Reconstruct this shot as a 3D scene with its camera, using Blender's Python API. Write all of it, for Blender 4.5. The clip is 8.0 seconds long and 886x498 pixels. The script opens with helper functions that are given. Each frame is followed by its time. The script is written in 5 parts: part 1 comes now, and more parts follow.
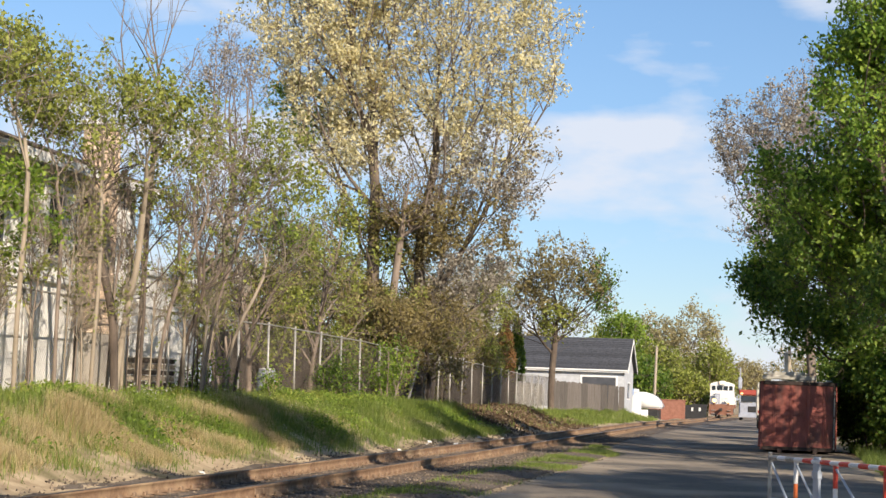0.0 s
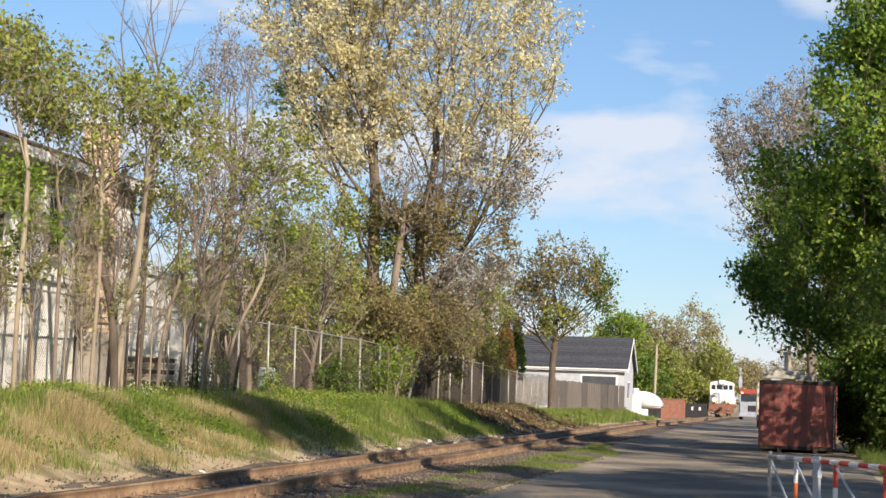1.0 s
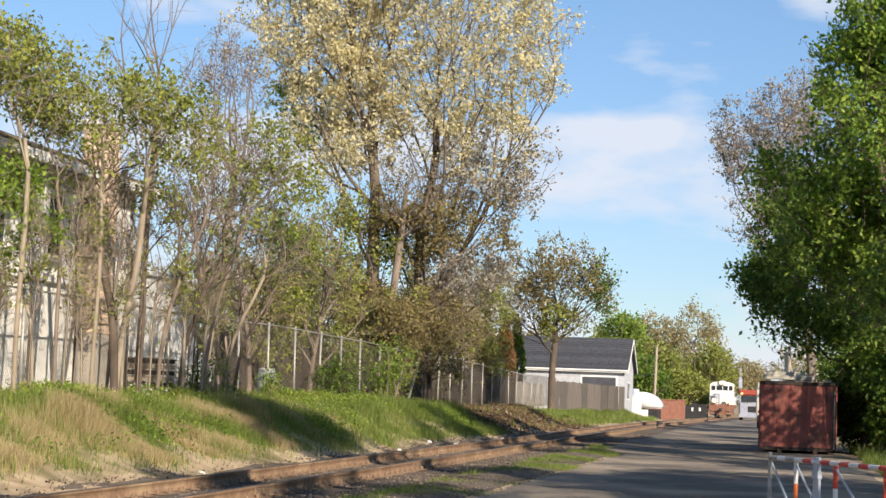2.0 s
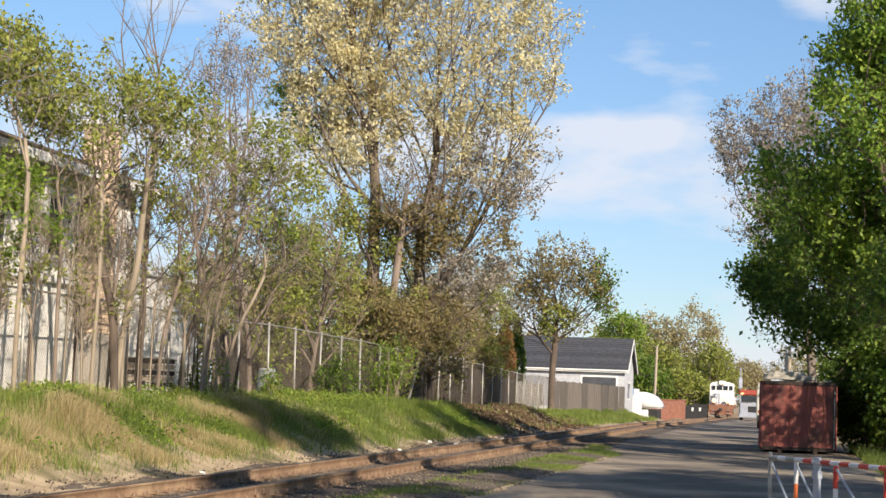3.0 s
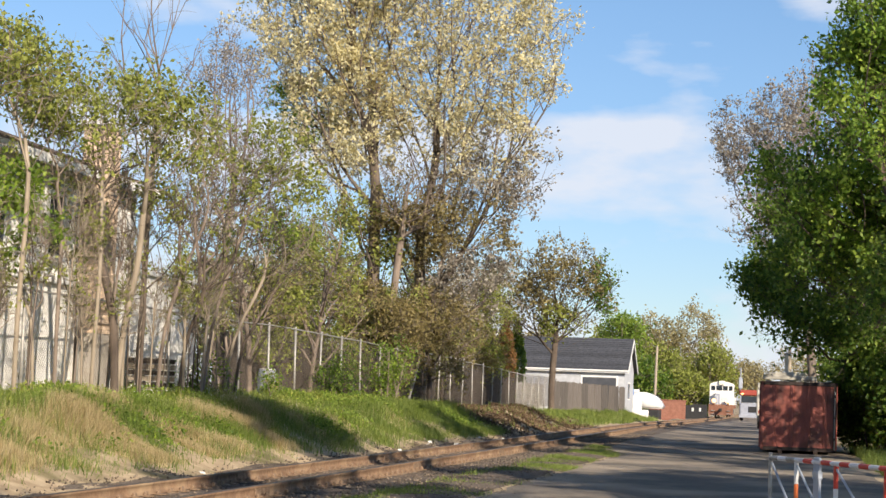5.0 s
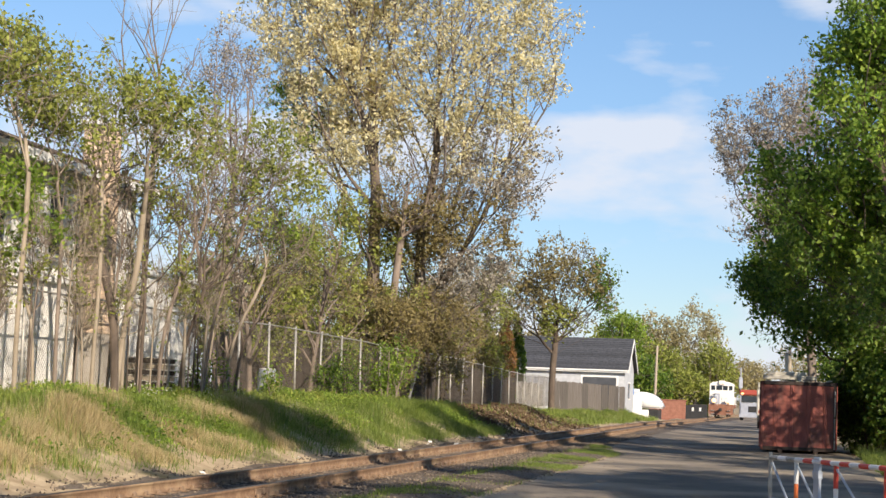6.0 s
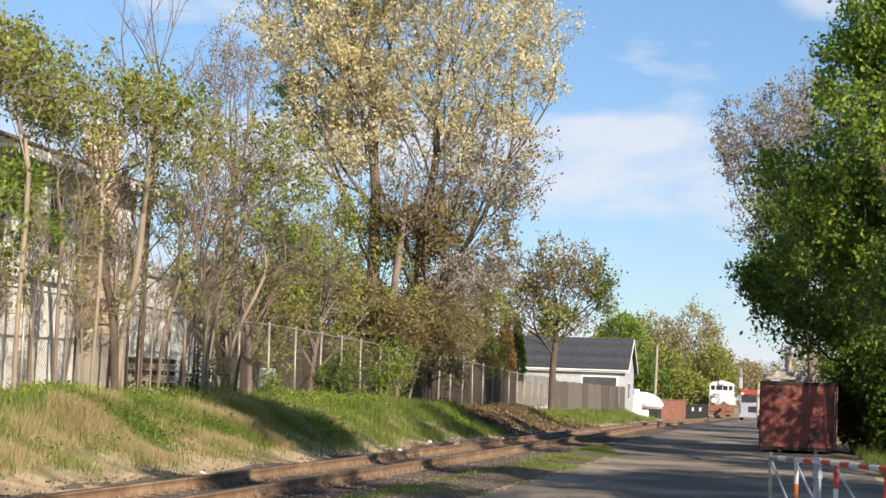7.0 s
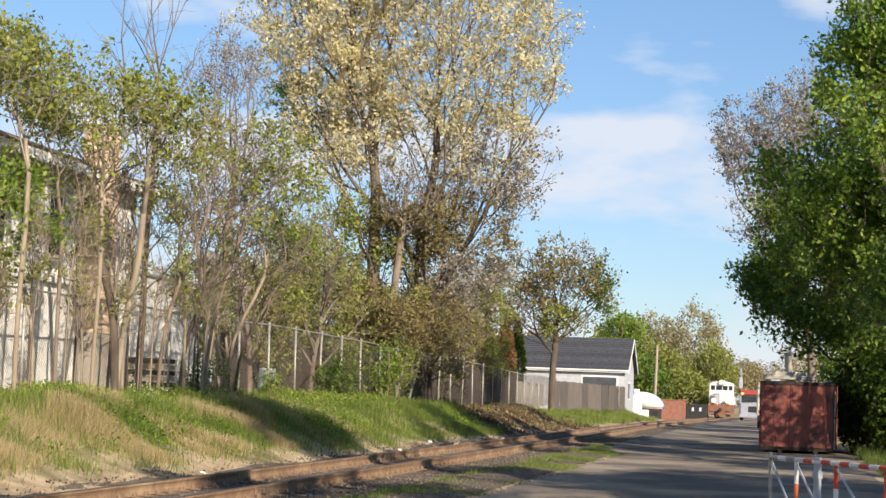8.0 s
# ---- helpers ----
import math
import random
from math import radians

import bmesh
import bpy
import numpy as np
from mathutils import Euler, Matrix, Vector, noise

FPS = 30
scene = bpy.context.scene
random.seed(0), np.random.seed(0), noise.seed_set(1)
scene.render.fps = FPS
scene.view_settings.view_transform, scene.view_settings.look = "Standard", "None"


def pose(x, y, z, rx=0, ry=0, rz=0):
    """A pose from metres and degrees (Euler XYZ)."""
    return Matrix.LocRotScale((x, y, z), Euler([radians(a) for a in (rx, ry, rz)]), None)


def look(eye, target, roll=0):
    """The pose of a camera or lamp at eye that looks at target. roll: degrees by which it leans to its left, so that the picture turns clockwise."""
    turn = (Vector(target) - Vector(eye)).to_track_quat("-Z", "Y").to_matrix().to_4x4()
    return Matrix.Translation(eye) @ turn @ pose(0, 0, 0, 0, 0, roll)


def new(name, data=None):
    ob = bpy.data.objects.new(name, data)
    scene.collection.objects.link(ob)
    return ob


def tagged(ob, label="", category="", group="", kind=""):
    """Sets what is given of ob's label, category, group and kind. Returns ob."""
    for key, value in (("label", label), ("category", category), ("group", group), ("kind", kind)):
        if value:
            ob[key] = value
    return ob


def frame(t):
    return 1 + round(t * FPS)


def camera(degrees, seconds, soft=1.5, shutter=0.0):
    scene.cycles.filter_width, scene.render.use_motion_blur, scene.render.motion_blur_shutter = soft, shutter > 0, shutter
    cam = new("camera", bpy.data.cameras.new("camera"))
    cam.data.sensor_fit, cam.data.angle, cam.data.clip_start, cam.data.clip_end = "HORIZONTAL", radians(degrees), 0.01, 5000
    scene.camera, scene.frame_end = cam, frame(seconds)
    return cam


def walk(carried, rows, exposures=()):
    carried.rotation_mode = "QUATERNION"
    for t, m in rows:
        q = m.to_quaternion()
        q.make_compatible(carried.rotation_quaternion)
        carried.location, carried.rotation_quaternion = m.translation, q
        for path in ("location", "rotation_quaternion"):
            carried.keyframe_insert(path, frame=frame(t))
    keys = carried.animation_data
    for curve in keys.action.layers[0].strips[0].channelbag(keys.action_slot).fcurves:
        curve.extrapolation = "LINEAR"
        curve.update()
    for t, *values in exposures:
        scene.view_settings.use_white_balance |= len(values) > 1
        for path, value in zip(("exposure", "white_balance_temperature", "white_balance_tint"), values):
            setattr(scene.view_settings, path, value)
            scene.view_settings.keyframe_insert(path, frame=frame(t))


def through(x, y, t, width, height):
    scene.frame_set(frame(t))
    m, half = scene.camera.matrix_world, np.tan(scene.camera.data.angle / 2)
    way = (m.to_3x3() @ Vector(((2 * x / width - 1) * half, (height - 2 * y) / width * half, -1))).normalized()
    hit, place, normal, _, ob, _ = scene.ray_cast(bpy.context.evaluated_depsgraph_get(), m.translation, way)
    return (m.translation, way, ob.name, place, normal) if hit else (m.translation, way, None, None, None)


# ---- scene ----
# World: the road and the track run along +y, x points across them to the road's far edge, z up.
YAW, PITCH, ROLL = 0.181512, 0.074324, 2.04
EYE = (0.0, 0.0, 1.65)


def aim(right, up):
    """The camera's pose, turned by small angles (radians) from its resting direction."""
    yaw, pitch = YAW - right, PITCH + up
    way = Vector((-math.sin(yaw) * math.cos(pitch), math.cos(yaw) * math.cos(pitch), math.sin(pitch)))
    return look(EYE, Vector(EYE) + way, ROLL)


cam = camera(26.1, 8.0, soft=1.5)
STEP = 1 / 3382.0
walk(cam, [
    (0.0, aim(0, 0)), (0.4, aim(0, -1.4 * STEP)), (1.0, aim(0, -1.4 * STEP)), (1.5, aim(0, 0)),
    (3.0, aim(-0.4 * STEP, 0)), (4.0, aim(-0.6 * STEP, 0)), (4.5, aim(-0.6 * STEP, 0.8 * STEP)),
    (5.5, aim(-0.8 * STEP, 0)), (6.5, aim(-0.9 * STEP, 0)), (8.0, aim(-1.0 * STEP, 0)),
], exposures=[(0.0, 0.34, 6650, 11), (8.0, 0.34, 6650, 11)])

# ---- light ----
SUN_AZ, SUN_EL = radians(138), radians(27)   # azimuth clockwise from +y
SUN = Vector((math.sin(SUN_AZ) * math.cos(SUN_EL), math.cos(SUN_AZ) * math.cos(SUN_EL), math.sin(SUN_EL)))
lamp = bpy.data.lights.new("sun", "SUN")
lamp.energy, lamp.angle, lamp.color = 5.6, radians(0.6), (1.0, 0.88, 0.72)
sun = new("sun", lamp)
sun.matrix_world = look(SUN * 200, (0, 0, 0))


def sky():
    world = bpy.data.worlds.new("sky")
    scene.world = world
    world.use_nodes = True
    n, l = world.node_tree.nodes, world.node_tree.links
    n.clear()
    air = n.new("ShaderNodeTexSky")
    air.sky_type, air.sun_disc = "NISHITA", False
    air.sun_elevation, air.sun_rotation = SUN_EL, SUN_AZ
    air.air_density, air.dust_density, air.ozone_density = 1.0, 0.0, 1.2
    air.altitude = 1800
    coord = n.new("ShaderNodeTexCoord")
    # long, low banks of cloud, thickest a few degrees over the horizon
    warp = n.new("ShaderNodeMapping")
    warp.inputs["Scale"].default_value = (11.0, 11.0, 30.0)
    warp.inputs["Location"].default_value = (0.3, 2.0, 0.62)
    puff = n.new("ShaderNodeTexNoise")
    puff.inputs["Scale"].default_value, puff.inputs["Detail"].default_value = 1.0, 7.0
    puff.inputs["Roughness"].default_value = 0.5
    split = n.new("ShaderNodeSeparateXYZ")
    l.new(coord.outputs["Generated"], split.inputs["Vector"])
    layer = n.new("ShaderNodeValToRGB")
    e = layer.color_ramp.elements
    e[0].position, e[0].color = 0.0, (0.85, 0.85, 0.85, 1)
    e[1].position, e[1].color = 1.0, (0.42, 0.42, 0.42, 1)
    for at, v in ((0.04, 0.55), (0.075, 0.46), (0.098, 0.50), (0.112, 0.62), (0.138, 0.70), (0.15, 0.38), (0.165, 0.27), (0.185, 0.48)):
        e.new(at).color = (v, v, v, 1)
    l.new(split.outputs["Z"], layer.inputs["Fac"])
    total = n.new("ShaderNodeMath")
    total.operation = "ADD"
    l.new(puff.outputs["Fac"], total.inputs[0])
    l.new(layer.outputs["Color"], total.inputs[1])
    ramp = n.new("ShaderNodeMapRange")
    ramp.inputs["From Min"].default_value, ramp.inputs["From Max"].default_value = 1.0, 1.2
    ramp.inputs["To Max"].default_value = 0.85
    mix = n.new("ShaderNodeMixRGB")
    mix.inputs["Color2"].default_value = (6.3, 6.7, 7.5, 1)
    clear = n.new("ShaderNodeMixRGB")
    clear.blend_type = "MULTIPLY"
    clear.inputs["Fac"].default_value = 1.0
    height = n.new("ShaderNodeValToRGB")
    e = height.color_ramp.elements
    e[0].position, e[0].color = 0.0, (0.60, 0.66, 0.78, 1)
    e[1].position, e[1].color = 0.2, (0.83, 0.98, 1.10, 1)
    e.new(0.09).color = (0.74, 0.83, 0.95, 1)
    l.new(split.outputs["Z"], height.inputs["Fac"])
    l.new(height.outputs["Color"], clear.inputs["Color2"])
    back = n.new("ShaderNodeBackground")
    back.inputs["Strength"].default_value = 0.1
    out = n.new("ShaderNodeOutputWorld")
    l.new(coord.outputs["Generated"], warp.inputs["Vector"])
    l.new(warp.outputs["Vector"], puff.inputs["Vector"])
    l.new(total.outputs["Value"], ramp.inputs["Value"])
    l.new(ramp.outputs["Result"], mix.inputs["Fac"])
    l.new(air.outputs["Color"], clear.inputs["Color1"])
    l.new(clear.outputs["Color"], mix.inputs["Color1"])
    l.new(mix.outputs["Color"], back.inputs["Color"])
    l.new(back.outputs["Background"], out.inputs["Surface"])


sky()


# ---- materials ----
def surface(name, low, high, scale=6.0, rough=0.85, bump=0.3, bump_scale=40.0, metal=0.0, stain=None, stain_scale=0.8,
            stain_at=(0.55, 0.7), stretch=(1, 1, 1), random_tone=0.0, glow=0.0):
    """A surface whose colour wanders from low to high, with stains of a second colour at a larger scale and fine relief."""
    m = bpy.data.materials.new(name)
    m.use_nodes = True
    n, l = m.node_tree.nodes, m.node_tree.links
    b = n["Principled BSDF"]
    coord = n.new("ShaderNodeTexCoord")
    warp = n.new("ShaderNodeMapping")
    warp.inputs["Scale"].default_value = stretch
    l.new(coord.outputs["Object"], warp.inputs["Vector"])
    grain = n.new("ShaderNodeTexNoise")
    grain.inputs["Scale"].default_value, grain.inputs["Detail"].default_value = scale, 8
    grain.inputs["Roughness"].default_value = 0.65
    l.new(warp.outputs["Vector"], grain.inputs["Vector"])
    ramp = n.new("ShaderNodeValToRGB")
    ramp.color_ramp.elements[0].position, ramp.color_ramp.elements[1].position = 0.3, 0.7
    ramp.color_ramp.elements[0].color, ramp.color_ramp.elements[1].color = (*low, 1), (*high, 1)
    l.new(grain.outputs["Fac"], ramp.inputs["Fac"])
    colour = ramp.outputs["Color"]
    if stain:
        blot = n.new("ShaderNodeTexNoise")
        blot.inputs["Scale"].default_value, blot.inputs["Detail"].default_value = stain_scale, 5
        l.new(warp.outputs["Vector"], blot.inputs["Vector"])
        edge = n.new("ShaderNodeMapRange")
        edge.inputs["From Min"].default_value, edge.inputs["From Max"].default_value = stain_at
        l.new(blot.outputs["Fac"], edge.inputs["Value"])
        mix = n.new("ShaderNodeMixRGB")
        mix.inputs["Color2"].default_value = (*stain, 1)
        l.new(edge.outputs["Result"], mix.inputs["Fac"])
        l.new(colour, mix.inputs["Color1"])
        colour = mix.outputs["Color"]
    if random_tone:
        info = n.new("ShaderNodeObjectInfo")
        tone = n.new("ShaderNodeMapRange")
        tone.inputs["To Min"].default_value, tone.inputs["To Max"].default_value = 1 - random_tone, 1 + random_tone
        l.new(info.outputs["Random"], tone.inputs["Value"])
        hue = n.new("ShaderNodeHueSaturation")
        l.new(tone.outputs["Result"], hue.inputs["Value"])
        l.new(colour, hue.inputs["Color"])
        colour = hue.outputs["Color"]
    l.new(colour, b.inputs["Base Color"])
    b.inputs["Roughness"].default_value, b.inputs["Metallic"].default_value = rough, metal
    if bump:
        fine = n.new("ShaderNodeTexNoise")
        fine.inputs["Scale"].default_value, fine.inputs["Detail"].default_value = bump_scale, 4
        l.new(warp.outputs["Vector"], fine.inputs["Vector"])
        rise = n.new("ShaderNodeBump")
        rise.inputs["Strength"].default_value, rise.inputs["Distance"].default_value = bump, 0.02
        l.new(fine.outputs["Fac"], rise.inputs["Height"])
        l.new(rise.outputs["Normal"], b.inputs["Normal"])
    if glow:
        b.inputs["Emission Color"].default_value = (*high, 1)
        b.inputs["Emission Strength"].default_value = glow
    return m


def leaf_surface(name, dark, mid, light, through=0.35, rough=0.55, patch=0.5):
    """Leaves: each one takes its own tone, and clumps of them drift in colour; light shines through."""
    m = bpy.data.materials.new(name)
    m.use_nodes = True
    n, l = m.node_tree.nodes, m.node_tree.links
    b, out = n["Principled BSDF"], n["Material Output"]
    geo = n.new("ShaderNodeNewGeometry")
    coord = n.new("ShaderNodeTexCoord")
    drift = n.new("ShaderNodeTexNoise")
    drift.inputs["Scale"].default_value, drift.inputs["Detail"].default_value = 0.55, 2
    l.new(coord.outputs["Object"], drift.inputs["Vector"])
    blend = n.new("ShaderNodeMixRGB")
    blend.inputs["Fac"].default_value = patch
    l.new(geo.outputs["Random Per Island"], blend.inputs["Color1"])
    l.new(drift.outputs["Fac"], blend.inputs["Color2"])
    ramp = n.new("ShaderNodeValToRGB")
    e = ramp.color_ramp.elements
    e[0].position, e[1].position = 0.2, 0.8
    e[0].color, e[1].color = (*dark, 1), (*light, 1)
    e.new(0.5).color = (*mid, 1)
    l.new(blend.outputs["Color"], ramp.inputs["Fac"])
    l.new(ramp.outputs["Color"], b.inputs["Base Color"])
    b.inputs["Roughness"].default_value = rough
    glow = n.new("ShaderNodeBsdfTranslucent")
    l.new(ramp.outputs["Color"], glow.inputs["Color"])
    mix = n.new("ShaderNodeMixShader")
    mix.inputs["Fac"].default_value = through
    l.new(b.outputs["BSDF"], mix.inputs[1])
    l.new(glow.outputs["BSDF"], mix.inputs[2])
    l.new(mix.outputs["Shader"], out.inputs["Surface"])
    return m


LEAF_OLIVE = leaf_surface("olive_leaf", (0.15, 0.17, 0.035), (0.29, 0.33, 0.065), (0.47, 0.50, 0.12), 0.45)
LEAF_GREEN = leaf_surface("fresh_leaf", (0.085, 0.15, 0.02), (0.20, 0.31, 0.04), (0.42, 0.53, 0.08), 0.5)
LEAF_DEEP = leaf_surface("deep_leaf", (0.05, 0.115, 0.018), (0.13, 0.225, 0.032), (0.34, 0.44, 0.065), 0.5)
# brighter green with sunlight put into it, for the lit roadside lobes
LEAF_SUNLIT = leaf_surface("sunlit_leaf", (0.10, 0.19, 0.028), (0.23, 0.37, 0.05), (0.46, 0.57, 0.09), 0.55)
LEAF_CREAM = leaf_surface("cream_bud", (0.52, 0.44, 0.20), (0.76, 0.69, 0.40), (0.86, 0.82, 0.60), 0.5)
LEAF_GREY = leaf_surface("grey_bud", (0.20, 0.17, 0.13), (0.40, 0.36, 0.29), (0.60, 0.56, 0.48), 0.45)
LEAF_TAN = leaf_surface("tan_leaf", (0.16, 0.13, 0.05), (0.30, 0.245, 0.095), (0.46, 0.39, 0.18), 0.45)
LEAF_RUST = leaf_surface("rust_leaf", (0.12, 0.06, 0.02), (0.24, 0.12, 0.04), (0.34, 0.2, 0.07))
# paler variant of LEAF_TAN, with the haze of distance mixed into the colour
LEAF_FAR_HAZE = leaf_surface("hazy_tan_leaf", (0.27, 0.23, 0.10), (0.42, 0.37, 0.18), (0.56, 0.50, 0.28), 0.5)
BARK = surface("bark", (0.15, 0.115, 0.09), (0.33, 0.265, 0.215), 5, 0.95, 0.8, 18, stretch=(1, 1, 0.25))
BARK_MID = surface("grey_brown_bark", (0.085, 0.066, 0.053), (0.22, 0.175, 0.14), 5, 0.95, 0.8, 18, stretch=(1, 1, 0.25))
BARK_PALE = surface("pale_bark", (0.22, 0.18, 0.13), (0.42, 0.35, 0.27), 5, 0.95, 0.7, 18, stretch=(1, 1, 0.25))
BARK_DARK = surface("dark_bark", (0.06, 0.045, 0.036), (0.17, 0.13, 0.10), 5, 0.95, 0.8, 18, stretch=(1, 1, 0.25))


# ---- building blocks ----
def mesh_of(bm, name):
    me = bpy.data.meshes.new(name)
    bm.normal_update()
    bm.to_mesh(me)
    bm.free()
    return me


def part(name, bm, material, parent, label="", smooth=False):
    """Links a bmesh as one mesh object under a thing or a part."""
    me = bm if isinstance(bm, bpy.types.Mesh) else mesh_of(bm, name)
    if not me.materials:
        me.materials.append(material)
    if smooth:
        me.shade_smooth()
    ob = new(name, me)
    ob.parent = parent
    if label:
        ob["label"] = label
    return ob


def thing(name, label, category, place=None, group="", kind=""):
    ob = new(name)
    ob.empty_display_size = 0.2
    if place is not None:
        ob.matrix_basis = place
    return tagged(ob, label, category, group, kind)


def box(bm, lo, hi, bevel=0.0, m=None):
    lo, hi = Vector(lo), Vector(hi)
    made = bmesh.ops.create_cube(bm, size=1.0, matrix=Matrix.Translation((lo + hi) / 2) @ Matrix.Diagonal((*(hi - lo), 1)))
    if bevel:
        edges = list({e for v in made["verts"] for e in v.link_edges})
        made = bmesh.ops.bevel(bm, geom=edges, offset=bevel, segments=1, affect="EDGES")
    if m is not None:
        bmesh.ops.transform(bm, matrix=m, verts=made["verts"])
    return bm


def rod(bm, a, b, r, r2=None, sides=8):
    a, b = Vector(a), Vector(b)
    way = b - a
    m = Matrix.Translation((a + b) / 2) @ way.to_track_quat("Z", "Y").to_matrix().to_4x4()
    bmesh.ops.create_cone(bm, cap_ends=True, segments=sides, radius1=r, radius2=r if r2 is None else r2, depth=way.length, matrix=m)
    return bm


def prism(bm, outline, axis, lo, hi):
    """A flat outline of (u, v) pairs drawn out along an axis: x (u, v = y, z), y (x, z) or z (x, y)."""
    def spot(u, v, w):
        return {"x": (w, u, v), "y": (u, w, v), "z": (u, v, w)}[axis]
    a = [bm.verts.new(spot(u, v, lo)) for u, v in outline]
    b = [bm.verts.new(spot(u, v, hi)) for u, v in outline]
    k = len(outline)
    bm.faces.new(a), bm.faces.new(b[::-1])
    for i in range(k):
        bm.faces.new((a[i], b[i], b[(i + 1) % k], a[(i + 1) % k]))
    bmesh.ops.recalc_face_normals(bm, faces=bm.faces)
    return bm


def block(lo, hi, bevel=0.0):
    return box(bmesh.new(), lo, hi, bevel)


def fast_mesh(name, verts, faces, loop_total):
    """A mesh straight from arrays: verts (n, 3), faces flat indices, loop_total corners to each face."""
    me = bpy.data.meshes.new(name)
    count = len(faces) // loop_total
    me.vertices.add(len(verts)), me.loops.add(len(faces)), me.polygons.add(count)
    me.vertices.foreach_set("co", np.asarray(verts, dtype=np.float32).ravel())
    me.loops.foreach_set("vertex_index", np.asarray(faces, dtype=np.int32))
    me.polygons.foreach_set("loop_start", np.arange(count, dtype=np.int32) * loop_total)
    me.update(calc_edges=True)
    return me


# ---- the lie of the land ----
def smooth(a, b, v):
    t = min(1.0, max(0.0, (v - a) / (b - a)))
    return t * t * (3 - 2 * t)


def fall(y):
    """The whole valley sinks a little in the distance."""
    return -0.45 * smooth(95, 240, y)


def crest(y):
    """Height of the bank that carries the fence, along the track."""
    return 1.22 - 0.2 * smooth(55, 82, y) - 0.4 * smooth(82, 112, y) - 0.85 * smooth(158, 176, y)


def land(x, y):
    z = fall(y)
    rough = 0.05 * noise.noise((x * 0.9, y * 0.5, 0)) + 0.02 * noise.noise((x * 3, y * 3, 5))
    if x < -9.8:
        up = smooth(-10.0, -13.9, x)
        up = up ** 0.85
        lumps = 0.36 * noise.noise((x * 0.5, y * 0.22, 3)) * smooth(-10.2, -12, x) * smooth(-15, -13, x)
        z += crest(y) * up + (rough * 2 + lumps)
    elif x < -6.2:
        z += -0.02 + 0.25 * rough
    elif x < 2.2:
        z += 0.3 * rough + 0.05 * smooth(-4.6, -6.0, x)
    else:
        z += 0.85 * smooth(2.2, 6.5, x) * smooth(10, 45, y) + rough * 1.5
    return z


# ---- ground ----
def ground_surface():
    m = surface("bank_soil", (0.30, 0.22, 0.135), (0.56, 0.445, 0.295), 3.0, 0.95, 0.6, 30, stain=(0.16, 0.14, 0.06), stain_scale=0.7, stain_at=(0.5, 0.66))
    return m


def sheet(name, xs, ys, lift, material, label, category):
    nx, ny = len(xs), len(ys)
    verts = [(x, y, land(x, y) + lift) for y in ys for x in xs]
    a = np.arange(nx * ny).reshape(ny, nx)
    faces = np.stack([a[:-1, :-1], a[:-1, 1:], a[1:, 1:], a[1:, :-1]], -1).reshape(-1)
    me = fast_mesh(name, verts, faces, 4)
    me.materials.append(material)
    me.shade_smooth()
    return tagged(new(name, me), label, category, kind="structure")


xs = [-2500, -900, -300, -120, -60, -40, -30, -24, -20, -18] + list(np.arange(-16.5, 8.1, 0.33)) + [9, 11, 14, 20, 30, 60, 150, 500, 2500]
ys = [-400, -120, -40, -10, 5, 15] + list(np.arange(20, 130, 0.6)) + list(np.arange(131, 260, 4)) + [280, 330, 450, 800, 1600, 4500]
SOIL = ground_surface()
sheet("ground", xs, ys, 0.0, SOIL, "sandy earth and grass ground with a raised bank", "ground")

# pale tan patches: sandy dust, with sunlit streaks put into the same colour
ASPHALT = surface("old_asphalt", (0.105, 0.09, 0.075), (0.20, 0.172, 0.14), 9, 0.95, 0.5, 60, stain=(0.38, 0.31, 0.23), stain_scale=0.45, stain_at=(0.46, 0.64), stretch=(0.7, 0.6, 1))


def road_edge(y):
    return -4.9 + 0.5 * noise.noise((y * 0.12, 0, 7)) + 0.15 * noise.noise((y * 0.7, 2, 7)) - 1.2 * smooth(48, 70, y)


def road():
    ys_road = [-200, -60, 0, 10] + list(np.arange(15, 120, 0.5)) + list(np.arange(120, 262, 3))
    verts, cols = [], 22
    for y in ys_road:
        lo, hi = road_edge(y), 2.1 + 0.2 * noise.noise((y * 0.3, 9, 1))
        for i in range(cols + 1):
            x = lo + (hi - lo) * i / cols
            drop = 0.03 if i in (0, cols) else 0.0
            verts.append((x, y, land(x, y) + 0.022 - drop))
    a = np.arange(len(verts)).reshape(len(ys_road), cols + 1)
    faces = np.stack([a[:-1, :-1], a[:-1, 1:], a[1:, 1:], a[1:, :-1]], -1).reshape(-1)
    me = fast_mesh("road", verts, faces, 4)
    me.materials.append(ASPHALT)
    me.shade_smooth()
    tagged(new("road", me), "worn grey asphalt and gravel lane beside the track", "road", kind="structure")


road()

# ---- track ----
NEAR_RAIL, FAR_RAIL, RAIL_TOP = -7.63, -9.135, 0.19
# real rust; the tan patches put the sun on the rail web into the colour
RUST = surface("rail_rust", (0.15, 0.085, 0.05), (0.33, 0.21, 0.125), 7, 0.85, 0.4, 50, metal=0.05, stain=(0.46, 0.33, 0.20), stain_scale=0.9, stain_at=(0.5, 0.75))
SHINE = surface("rail_head", (0.10, 0.085, 0.075), (0.2, 0.17, 0.15), 4, 0.42, 0.1, 60, metal=0.7)
TIE = surface("tie_wood", (0.06, 0.045, 0.035), (0.17, 0.13, 0.10), 4, 0.95, 0.7, 25, stretch=(0.4, 3, 3), random_tone=0.3)
PLATE = surface("tie_plate_steel", (0.16, 0.10, 0.065), (0.38, 0.27, 0.18), 9, 0.8, 0.3, 50, metal=0.3)
